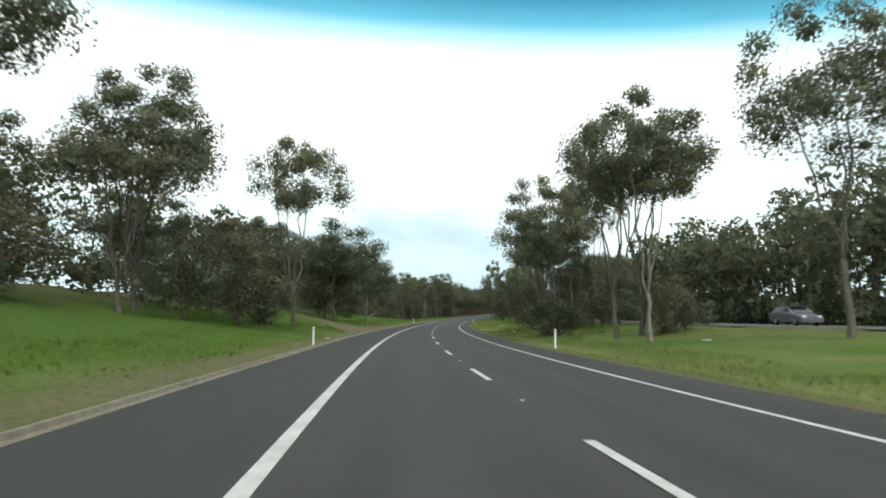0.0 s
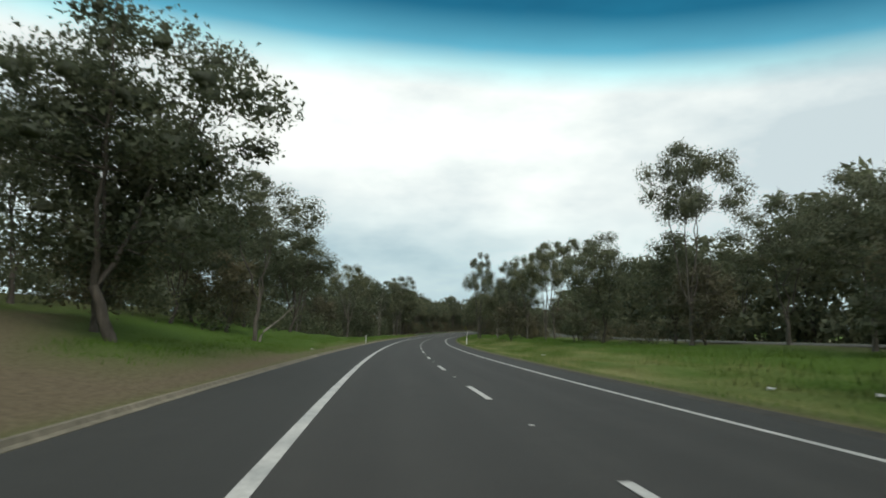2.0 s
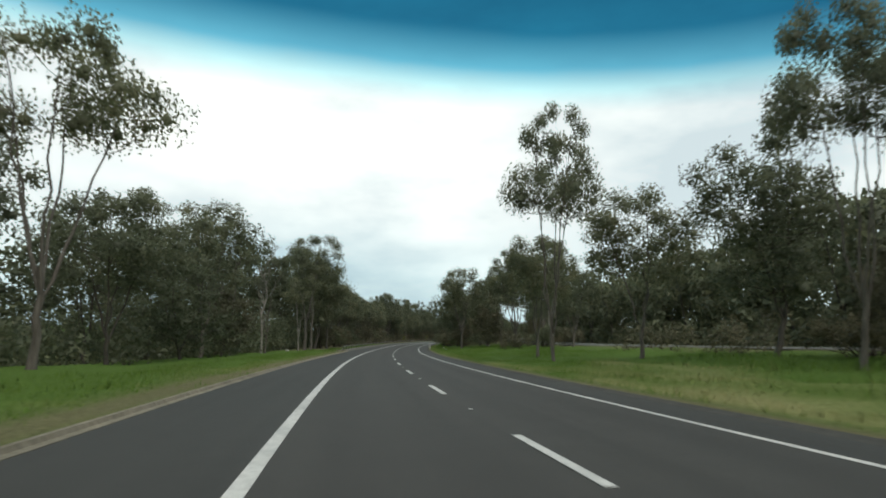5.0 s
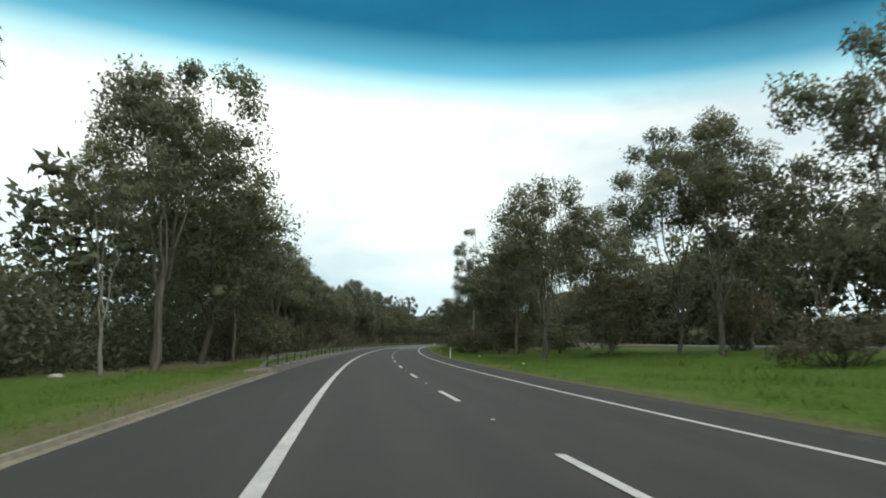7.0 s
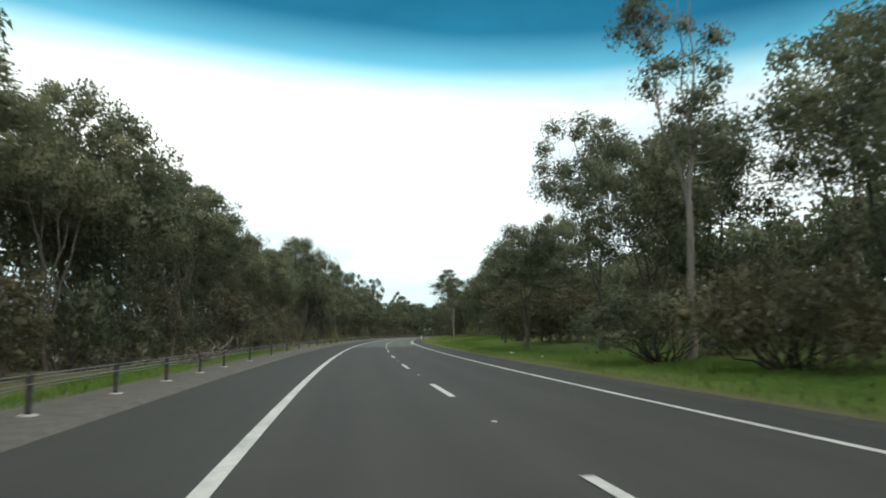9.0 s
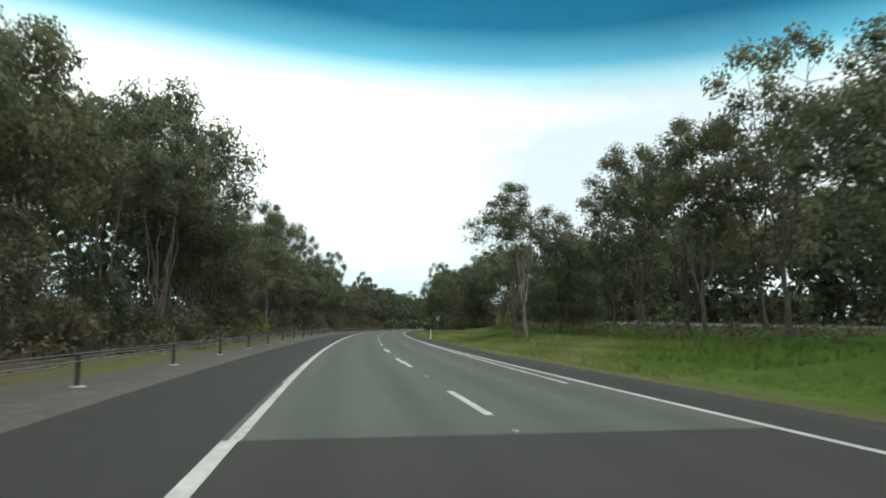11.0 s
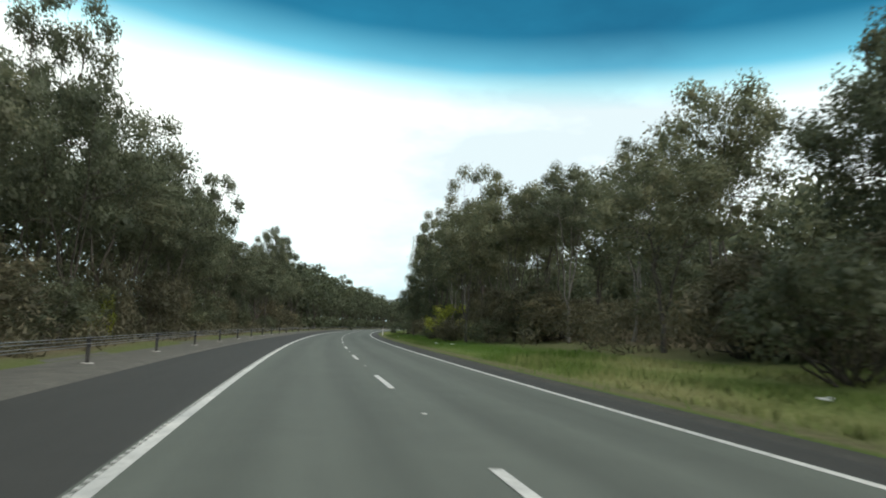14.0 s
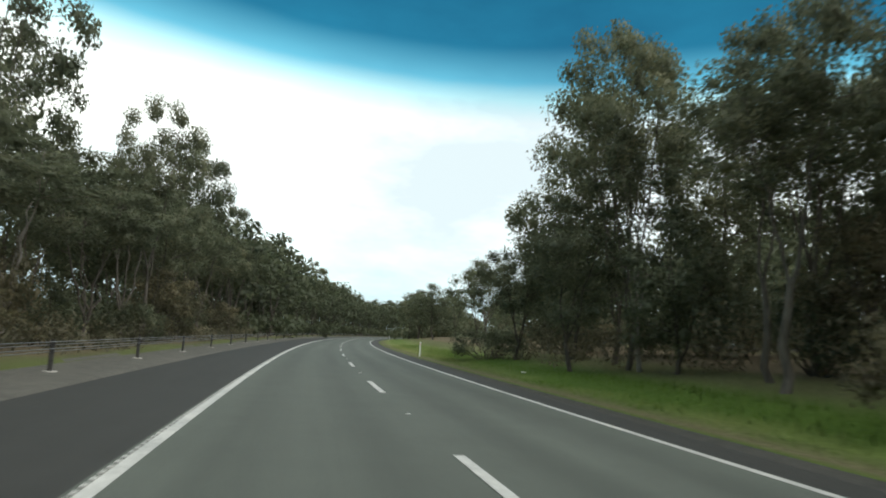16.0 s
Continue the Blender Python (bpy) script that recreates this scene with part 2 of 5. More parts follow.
M_GLASS, _n, _l, _b = material("car_glass")
_b.inputs["Base Color"].default_value, _b.inputs["Roughness"].default_value = (0.03, 0.035, 0.04, 1), 0.06


def asphalt(name, low, high, track):
    """Bitumen with stone grain, patches, and wheel tracks that follow the lanes by the mesh's own u."""
    m, n, l, b = material(name)
    fine = noise_node(n, l, 60.0, 4.0, 0.7)
    mid = noise_node(n, l, 1.0, 5.0, 0.6)
    down, across, place = n.new("ShaderNodeAttribute"), n.new("ShaderNodeAttribute"), n.new("ShaderNodeCombineXYZ")
    down.attribute_name, across.attribute_name = "down", "across"
    slow = n.new("ShaderNodeMath")
    slow.operation = "MULTIPLY"
    slow.inputs[1].default_value = 0.035
    l.new(down.outputs["Fac"], slow.inputs[0])
    l.new(across.outputs["Fac"], place.inputs[0])
    l.new(slow.outputs[0], place.inputs[1])
    streak = n.new("ShaderNodeTexNoise")
    streak.inputs["Scale"].default_value, streak.inputs["Detail"].default_value = 2.2, 4.0
    l.new(place.outputs[0], streak.inputs["Vector"])
    base = ramp_node(n, l, fine.outputs["Fac"], (0.28, low), (0.72, high))
    patch = ramp_node(n, l, mid.outputs["Fac"], (0.3, (0.94, 0.94, 0.94)), (0.7, (1.05, 1.05, 1.05)))
    worn = ramp_node(n, l, streak.outputs["Fac"], (0.3, (0.92, 0.92, 0.92)), (0.7, (1.07, 1.07, 1.065)))
    colour = blend(n, l, 1.0, blend(n, l, 1.0, base.outputs[0], patch.outputs[0], "MULTIPLY"), worn.outputs[0], "MULTIPLY")
    lane = n.new("ShaderNodeAttribute")
    lane.attribute_name = "lane"
    wheel = ramp_node(n, l, lane.outputs["Fac"], (0.0, (1, 1, 1)), (1.0, track))
    l.new(blend(n, l, 1.0, colour, wheel.outputs[0], "MULTIPLY"), b.inputs["Base Color"])
    b.inputs["Roughness"].default_value = 0.82
    b.inputs["Specular IOR Level"].default_value = 0.3
    bump(n, l, b, fine.outputs["Fac"], 0.5, 0.006)
    return m


M_ASPHALT = asphalt("old_asphalt", (0.034, 0.0325, 0.0285), (0.0555, 0.053, 0.0465), (0.86, 0.86, 0.86))
M_ASPHALT_NEW = asphalt("pale_asphalt", (0.076, 0.084, 0.070), (0.118, 0.129, 0.108), (0.80, 0.80, 0.80))
M_SHOULDER = asphalt("shoulder_asphalt", (0.028, 0.0278, 0.0245), (0.048, 0.0475, 0.042), (1.0, 1.0, 1.0))


def grass_material(name, blade):
    m, n, l, b = material(name)
    coarse = noise_node(n, l, 0.16, 4.0, 0.6)
    fine = noise_node(n, l, 7.0, 5.0, 0.7)
    green = ramp_node(n, l, fine.outputs["Fac"], (0.25, (0.046, 0.084, 0.013)), (0.75, (0.104, 0.170, 0.030)))
    straw = ramp_node(n, l, fine.outputs["Fac"], (0.25, (0.14, 0.15, 0.05)), (0.75, (0.33, 0.305, 0.14)))
    dry = n.new("ShaderNodeAttribute")
    dry.attribute_name = "dry"
    sway = n.new("ShaderNodeMath")
    sway.operation = "MULTIPLY_ADD"
    sway.inputs[1].default_value, sway.inputs[2].default_value = 1.1, -0.55
    l.new(coarse.outputs["Fac"], sway.inputs[0])
    add = n.new("ShaderNodeMath")
    add.use_clamp = True
    l.new(sway.outputs[0], add.inputs[0])
    l.new(dry.outputs["Fac"], add.inputs[1])
    colour = blend(n, l, add.outputs[0], green.outputs[0], straw.outputs[0])
    if not blade:
        dirt = n.new("ShaderNodeAttribute")
        dirt.attribute_name = "dirt"
        soil = ramp_node(n, l, fine.outputs["Fac"], (0.25, (0.088, 0.068, 0.042)), (0.75, (0.205, 0.165, 0.105)))
        colour = blend(n, l, dirt.outputs["Fac"], colour, soil.outputs[0])
        bump(n, l, b, fine.outputs["Fac"], 1.0, 0.08)
    l.new(colour, b.inputs["Base Color"])
    b.inputs["Roughness"].default_value = 0.95
    b.inputs["Specular IOR Level"].default_value = 0.1
    return m


M_GROUND, M_BLADE = grass_material("grassy_ground", False), grass_material("grass_blade", True)


# ---- helpers for meshes ----
def mesh_object(name, verts, faces, mat, parent=None, label="", smooth=False):
    me = bpy.data.meshes.new(name)
    me.from_pydata(verts if isinstance(verts, list) else verts.tolist(), [], faces if isinstance(faces, list) else faces.tolist())
    me.materials.append(mat)
    if smooth:
        me.polygons.foreach_set("use_smooth", [True] * len(me.polygons))
    ob = new(name, me)
    if parent is not None:
        ob.parent = parent
    if label:
        ob["label"] = label
    return ob


def part(name, bm, mat, parent, label="", smooth=False):
    me = bpy.data.meshes.new(name)
    bm.normal_update()
    bm.to_mesh(me)
    bm.free()
    me.materials.append(mat)
    if smooth:
        me.polygons.foreach_set("use_smooth", [True] * len(me.polygons))
    ob = new(name, me)
    if parent is not None:
        ob.parent = parent
    if label:
        ob["label"] = label
    return ob


def box(bm, size, centre, bevel=0.0, turn=(0, 0, 0)):
    made = bmesh.ops.create_cube(bm, size=1.0, matrix=Matrix.LocRotScale(centre, Euler([radians(a) for a in turn]), Vector(size)))
    if bevel:
        edges = list({e for v in made["verts"] for e in v.link_edges})
        bmesh.ops.bevel(bm, geom=edges, offset=bevel, segments=2, affect="EDGES", profile=0.6)


def rod(bm, a, b, r0, r1, sides=8):
    a, b = Vector(a), Vector(b)
    bmesh.ops.create_cone(bm, cap_ends=True, segments=sides, radius1=r0, radius2=r1, depth=(b - a).length,
                          matrix=Matrix.Translation((a + b) / 2) @ (b - a).to_track_quat("Z", "Y").to_matrix().to_4x4())


def set_attribute(me, name, values):
    a = me.attributes.new(name, "FLOAT", "POINT")
    a.data.foreach_set("value", np.asarray(values, np.float32).ravel())


def strip(name, s_list, u_list, z_list, mat, parent=None, side=0.0, lane=False):
    """A sheet along the road with its own cross-section; side: depth of its edge faces."""
    S, U = np.meshgrid(s_list, u_list, indexing="ij")
    U = U - 0.42 * step(335, 365, S) * ((U > 7.5) & (U < 10))
    x, y, z = along(S, U)
    z = z + np.broadcast_to(np.asarray(z_list, float), S.shape)
    v = np.stack([x, y, z], -1).reshape(-1, 3)
    ns, nu = S.shape
    i = (np.arange(ns - 1)[:, None] * nu + np.arange(nu - 1)[None]).ravel()
    f = np.stack([i, i + 1, i + nu + 1, i + nu], 1)[:, ::-1]
    if side:
        extra = []
        for col in (0, nu - 1):
            e = v.reshape(ns, nu, 3)[:, col].copy()
            e[:, 2] -= side
            extra.append(e)
        base = len(v)
        v = np.concatenate([v, *extra])
        k = np.arange(ns - 1)
        f = np.concatenate([f, np.stack([k * nu, base + k, base + k + 1, (k + 1) * nu], 1)[:, ::-1],
                            np.stack([k * nu + nu - 1, base + ns + k, base + ns + k + 1, (k + 1) * nu + nu - 1], 1)])
    ob = mesh_object(name, v, f, mat, parent, smooth=False)
    if lane:
        val = np.zeros(len(v))
        val[: ns * nu] = sum(np.exp(-(((U - c) / 0.42) ** 2)) for c in (0.95, 2.6, 4.45, 6.1)).ravel()
        set_attribute(ob.data, "lane", np.clip(val, 0, 1))
        for key, grid in (("down", S), ("across", U)):
            val = np.zeros(len(v))
            val[: ns * nu] = grid.ravel()
            set_attribute(ob.data, key, val)
    return ob
# ---- ground: one sheet to the horizon ----
GS = np.concatenate([np.arange(-1400, -160, 60.0), np.arange(-160, 620, 3.0), np.arange(620, 940, 8.0), np.arange(960, 2500, 60.0)])
GU = np.array([-1600, -1000, -650, -420, -280, -190, -130, -95, -70, -54, -42, -34, -28, -24, -20.5, -17.5, -15, -13, -11.2, -9.6, -8.2, -7, -6, -5.2, -4.6, -4.1, -3.7, -3.4, -3.2, -3.1,
               -2, 2.75, 7.6, 8.28, 8.38, 8.7, 8.8, 9.2, 9.7, 10.3, 11, 12, 13.2, 14.5, 16, 17.8, 19.6, 21.4, 23.2, 24.8, 26.2, 27, 29, 33, 37, 38, 40, 43, 48, 56, 70, 95, 130, 190, 280, 420, 620])
gs, gu = np.meshgrid(GS, GU, indexing="ij")
gx, gy, gz = along(gs, gu)
gz = gz + ground_height(gs, gu)
gn = len(GU)
gi = (np.arange(len(GS) - 1)[:, None] * gn + np.arange(gn - 1)[None]).ravel()
ground = mesh_object("ground", np.stack([gx, gy, gz], -1).reshape(-1, 3), np.stack([gi, gi + gn, gi + gn + 1, gi + 1], 1)[:, ::-1], M_GROUND, smooth=True)
tagged(ground, "rolling green roadside ground of grass and soil", "ground", kind="structure")


def dryness(s, u):
    """Where the grass is straw-coloured: the far edge of the median, and tall patches in it."""
    s, u = np.asarray(s, float), np.asarray(u, float)
    d = 0.34 * ((u > 9.3) & (u < 26)) * (1 - step(40, 62, s)) + 0.42 * ((u > 9.5) & (u < 16)) * step(40, 60, s) * (1 - step(165, 200, s)) + 0.45 * ((u > 9) & (u < 17)) * step(345, 365, s) * (1 - step(440, 455, s))
    return d + 0.35 * ((u > 9) & (u < 14)) * step(500, 540, s) + 0.2 * ((u < -3) & (u > -5.5)) + 0.30 * np.exp(-(((u - 9.7) / 0.6) ** 2)) + (0.34 * np.sin(s * 0.23 + u * 0.6) * np.sin(u * 1.15 + s * 0.07 + 0.6) + 0.16 * np.sin(s * 0.61 - u * 1.3)) * ((u > 9.2) & (u < 17)) * (step(36, 50, s) * (1 - step(180, 205, s)) + step(340, 355, s) * (1 - step(445, 458, s))) - 0.12


def soil(s, u):
    """Bare soil: the verge, a track up the bank, under the trees, the far side of the road."""
    s, u = np.asarray(s, float), np.asarray(u, float)
    d = 0.75 * np.exp(-(((u + 3.9) / 0.7) ** 2)) * (s < 240)
    d = d + 0.9 * np.exp(-(((s - 58 + (u + 4) * 2.2) / 5.0) ** 2)) * ((u < -4) & (u > -16))
    d = d + 0.65 * np.exp(-(((u + 5.2) / 1.5) ** 2)) * step(52, 62, s) * (1 - step(80, 94, s))
    d = d + 0.8 * step(-5.6, -8, u) * step(225, 250, s) + 0.45 * step(-4.6, -5.4, u) * step(300, 330, s) + 0.7 * step(16, 19.5, u) * (1 - step(24, 25.5, u)) * step(385, 402, s) + 0.55 * step(-14, -22, u) * (s <= 230)
    d = d + 0.7 * step(22, 27, u) * step(0, 1, 60 - abs(u - 40) * 2) + 0.5 * step(38, 44, u)
    d = d + 0.9 * np.exp(-(((u - 8.9) / 0.35) ** 2))
    d = d + 0.6 * step(425, 445, s) * step(12, 14.5, u) * (1 - step(22, 25, u)) + 0.4 * step(262, 280, s) * (1 - step(330, 345, s)) * step(13, 16, u)
    return np.clip(d, 0, 1) * ((u > -60) & (u < 75))


set_attribute(ground.data, "dry", np.clip(dryness(gs, gu), -1, 1))
set_attribute(ground.data, "dirt", soil(gs, gu))

# ---- road: lanes, shoulders, kerb, markings ----
NEW_S = 337.0
SR = np.arange(-140, 900.1, 3.0)
lanes_u = np.linspace(-0.12, 7.12, 25)
camber = 0.0 * lanes_u
road = strip("road", SR[SR <= NEW_S + 0.1], lanes_u, camber, M_ASPHALT, lane=True)
tagged(road, "dark grey two-lane bitumen carriageway bending to the right", "road", kind="structure")
paler = strip("resurfaced_lanes", SR[SR >= NEW_S - 0.1], lanes_u, camber + 0.004, M_ASPHALT_NEW, road, lane=True)
paler["label"] = "paler grey resurfaced asphalt lanes"
strip("sealed_shoulder", SR, [-3.0, -2.0, -1.0, -0.122], [-0.02, -0.012, -0.005, -0.002], M_SHOULDER, road, side=0.10, lane=True)
strip("sealed_shoulder", SR, [7.122, 7.7, 8.2, 8.55], [-0.002, -0.008, -0.02, -0.05], M_SHOULDER, road, side=0.10, lane=True)

strip("edge_line", SR[SR <= NEW_S + 0.1], [-0.1, 0.1], [0.008, 0.008], M_LINE, road)["label"] = "wide solid white edge line"
strip("edge_line", SR[SR >= NEW_S - 0.1], [-0.025, 0.125], [0.008, 0.008], M_LINE, road)["label"] = "solid white edge line on the paler asphalt"
strip("edge_line", SR, [6.93, 7.07], [0.008, 0.008], M_LINE, road)["label"] = "solid white edge line beside the median"
sl = np.arange(344, 384.1, 2.0)
ou = np.interp(sl, [344, 380, 384], [6.50, 6.90, 6.97])
mx, my, mz = along(np.repeat(sl, 2), (ou[:, None] + np.array([-0.05, 0.05])[None]).ravel())
ki = np.arange(len(sl) - 1) * 2
mesh_object("old_edge_line", np.stack([mx, my, mz + 0.009], 1), np.stack([ki, ki + 1, ki + 3, ki + 2], 1), M_LINE, road, "older white line that runs into the edge line")

rib_s = np.arange(345, 560, 0.26)
corner = np.array([(a, b, c) for c in (0.0, 0.012) for a in (0.0, 0.10) for b in (-0.07, -0.02)])
rs, ru = (rib_s[:, None] + corner[None, :, 0]).ravel(), np.tile(corner[:, 1], len(rib_s))
rx, ry, rz = along(rs, ru)
rib_faces = np.array([(4, 6, 7, 5), (0, 4, 5, 1), (2, 3, 7, 6), (0, 2, 6, 4), (1, 5, 7, 3)])
ribs = mesh_object("tactile_ribs", np.stack([rx, ry, rz + 0.006 + np.tile(corner[:, 2], len(rib_s))], 1), (np.arange(len(rib_s))[:, None, None] * 8 + rib_faces[None]).reshape(-1, 4), M_LINE, road, "raised white ribs along the edge line")
ribs["kind"] = "stuff"

dash_me = bpy.data.meshes.new("lane_dash")
dash_me.from_pydata([(x, y, z) for z in (0.0, 0.008) for y in (-0.3, 1.6, 3.4) for x in (-0.07, 0.07)], [],
                    [(6, 7, 9, 8), (8, 9, 11, 10), (0, 2, 8, 6), (2, 4, 10, 8), (1, 7, 9, 3), (3, 9, 11, 5), (0, 6, 7, 1), (4, 5, 11, 10)])
dash_me.materials.append(M_LINE)
mark_bm = bmesh.new()
box(mark_bm, (0.085, 0.06, 0.014), (0, 0, 0.007), 0.005)
mark_me = bpy.data.meshes.new("road_marker")
mark_bm.to_mesh(mark_me)
mark_bm.free()
mark_me.materials.append(M_LINE_WORN)


def on_road(name, me, s, u, dz=0.006):
    ob = new(name, me)
    ob.parent = road
    x, y, z = along(s, u)
    slope = float(np.interp(s, AXIS_S, _g))
    ob.matrix_local = Matrix.LocRotScale((float(x), float(y), float(z) + dz), Euler((math.atan(slope), 0, -heading(s))), None)
    return ob


for k in range(-3, 60):
    s0 = (5.73 if 5.73 + 12 * k < NEW_S else 3.08) + 12 * k
    on_road("lane_dash", dash_me, s0, 3.5)
    on_road("road_marker", mark_me, s0 + 7.5, 3.5, 0.003)
for s0 in (353.2, 364.4):
    on_road("lane_dash", dash_me, s0, 3.44, 0.003)

kerb = strip("kerb", np.arange(-140, 243, 3.0), [-3.30, -3.27, -3.17, -3.13, -2.99], [-0.03, 0.07, 0.07, 0.0, -0.01], M_CONCRETE, side=0.08)
tagged(kerb, "low weathered concrete kerb along the shoulder", "kerb", kind="structure")
verge = strip("gravel_verge", np.arange(240, 800, 4.0), [-5.8, -4.2, -3.6, -3.15, -2.98], [0.05, 0.06, 0.05, 0.035, -0.018], M_GRAVEL)
tagged(verge, "grey gravel strip under the wire barrier", "verge", kind="structure")
median_edge = strip("median_gravel", np.arange(-140, 900, 4.0), [8.3, 8.6, 8.8, 9.25], [-0.05, -0.03, 0.0, -0.01], M_GRIT)
tagged(median_edge, "dark gravel edge between shoulder and median grass", "verge", kind="structure")

far_s = np.arange(-140, 900, 4.0)
far_z = ground_height(far_s, np.full(len(far_s), 32.0))[:, None]
other = strip("opposite_road", far_s, [27.0, 28.0, 32.5, 37.0, 38.0], far_z + np.array([[0.02, 0.05, 0.07, 0.05, 0.02]]), M_ASPHALT_NEW, side=0.2)
tagged(other, "opposite carriageway of grey bitumen beyond the median", "road", kind="structure")
strip("edge_line", far_s, [28.3, 28.45], far_z + 0.066, M_LINE, other)
strip("edge_line", far_s, [36.5, 36.65], far_z + 0.066, M_LINE, other)
far_verge = strip("far_verge", far_s, [25.6, 26.3, 27.1], far_z + np.array([[-0.02, 0.05, 0.03]]), M_GRAVEL)
tagged(far_verge, "pale gravel edge of the opposite carriageway", "verge", kind="structure")

drain_bm = bmesh.new()
box(drain_bm, (1.3, 2.4, 0.16), (0, 0, 0.05), 0.03)
box(drain_bm, (0.5, 1.4, 0.05), (0.25, 0, 0.155), 0.01)
drain = part("drain_lid", drain_bm, M_CONCRETE, None)
drain.matrix_basis = stand(240.5, -4.0, 0, dz=-0.02)
tagged(drain, "pale concrete drain pit at the end of the kerb", "drain")


# ---- guide posts, sign, barrier ----
def guide_post():
    top = new("guide_post")
    bm = bmesh.new()
    box(bm, (0.10, 0.035, 1.02), (0, 0, 0.49), 0.012)
    part("post", bm, M_POST, top)
    bm = bmesh.new()
    box(bm, (0.05, 0.012, 0.10), (0, -0.022, 0.86), 0.004)
    part("reflector", bm, M_RED, top, "small red reflector")
    return tagged(top, "white plastic guide post with red reflector in the verge", "guide post", "guide posts along the road")


first_post = guide_post()
first_post.matrix_basis = stand(24, 9.3)
for s, u, lean in ((26.5, -3.42, 2), (139, 9.4, 0), (139, -3.65, 0), (270.5, 9.05, 0), (395, 8.6, -2), (526, 8.9, 0), (642, 9.3, 0)):
    copy_thing(first_post, stand(s, u, lean=lean))

sign = new("cross_sign")
bm = bmesh.new()
rod(bm, (0, 0, -0.2), (0, 0, 2.1), 0.024, 0.024, 10)
part("post", bm, M_STEEL, sign, "grey steel post")
bm = bmesh.new()
box(bm, (0.36, 0.012, 0.40), (0, -0.031, 2.0), 0.004)
part("backing", bm, M_SIGNGREEN, sign, "dark green square backing")
for turn in (50, -50):
    bm = bmesh.new()
    box(bm, (0.54, 0.010, 0.062), (0, -0.044 - 0.012 * (turn > 0), 2.0), 0.003, (0, turn, 0))
    part("cross_arm", bm, M_LINE, sign, "white cross arm")
bm = bmesh.new()
box(bm, (0.28, 0.012, 0.14), (0, -0.031, 1.71), 0.004)
plate = part("plate", bm, M_SIGNGREEN, sign, "small dark green plate")
for w, z in ((0.22, 1.735), (0.17, 1.685)):
    bm = bmesh.new()
    box(bm, (w, 0.005, 0.022), (0, -0.0395, z))
    part("bar", bm, M_STEEL, plate)
sign.matrix_basis = stand(395.2, 9.3)
tagged(sign, "white cross on a dark green sign on a steel post", "road sign")

BAR_S = [244.5 + 4.4 * k for k in range(13)] + [304 + 8.0 * k for k in range(55)]
barrier = new("wire_barrier")
tagged(barrier, "four-rope wire safety barrier on dark steel posts", "barrier")
bm = bmesh.new()
box(bm, (0.10, 0.055, 0.82), (0, 0, 0.36), 0.012)
box(bm, (0.03, 0.07, 0.16), (0, 0, 0.72), 0.006)
post_me = bpy.data.meshes.new("post")
bm.to_mesh(post_me)
bm.free()
post_me.materials.append(M_DARKSTEEL)
bm = bmesh.new()
bmesh.ops.create_cone(bm, cap_ends=True, segments=10, radius1=0.19, radius2=0.16, depth=0.06, matrix=Matrix.Translation((0, 0, 0.035)))
foot_me = bpy.data.meshes.new("footing")
bm.to_mesh(foot_me)
bm.free()
foot_me.materials.append(M_ROCK)
for s in BAR_S:
    for nm, me in (("post", post_me), ("footing", foot_me)):
        ob = new(nm, me)
        ob.parent = barrier
        x, y, z = along(s, -4.2)
        ob.matrix_local = Matrix.LocRotScale((float(x), float(y), float(z) + 0.02), Euler((0, 0, -heading(s))), None)
for h, side in ((0.50, -0.05), (0.58, 0.05), (0.66, -0.05), (0.74, 0.05)):
    cu = bpy.data.curves.new("rope", "CURVE")
    cu.dimensions, cu.bevel_depth, cu.bevel_resolution = "3D", 0.011, 1
    sp = cu.splines.new("POLY")
    ss = np.arange(242, 736, 2.0)
    x, y, z = along(ss, np.full(len(ss), -4.2 + side))
    hh = h * np.clip((ss - 240) / 6, 0.1, 1)
    sp.points.add(len(ss) - 1)
    sp.points.foreach_set("co", np.stack([x, y, z + 0.02 + hh, np.ones(len(ss))], 1).ravel())
    me = bpy.data.meshes.new_from_object(bpy.data.objects.new("rope", cu))
    me.materials.append(M_STEEL)
    rope = new("rope", me)
    rope.parent = barrier
# ---- trees ----
def tube(path, radii, sides=6):
    """Vertices and faces of a tapered tube along a path."""
    path = np.asarray(path, float)
    d = np.gradient(path, axis=0)
    d /= np.linalg.norm(d, axis=1, keepdims=True) + 1e-9
    ref = np.where(abs(d[:, 2:3]) > 0.9, np.array([[1.0, 0, 0]]), np.array([[0, 0, 1.0]]))
    a = np.cross(d, ref)
    a /= np.linalg.norm(a, axis=1, keepdims=True) + 1e-9
    b = np.cross(d, a)
    ang = np.arange(sides) * 2 * np.pi / sides
    v = path[:, None] + np.asarray(radii)[:, None, None] * (np.cos(ang)[None, :, None] * a[:, None] + np.sin(ang)[None, :, None] * b[:, None])
    n = len(path)
    i = np.arange(n - 1)[:, None] * sides
    j, k = np.arange(sides)[None], (np.arange(sides)[None] + 1) % sides
    f = np.stack([i + j, i + k, i + sides + k, i + sides + j], -1).reshape(-1, 4)
    return v.reshape(-1, 3), f


def gather(pieces):
    """Joins pieces of vertices and faces, and of normals where they have them."""
    base, fs = 0, []
    for piece in pieces:
        fs.append(piece[1] + base)
        base += len(piece[0])
    out = (np.concatenate([p[0] for p in pieces]), np.concatenate(fs))
    return out if len(pieces[0]) == 2 else (*out, np.concatenate([p[2] for p in pieces]))


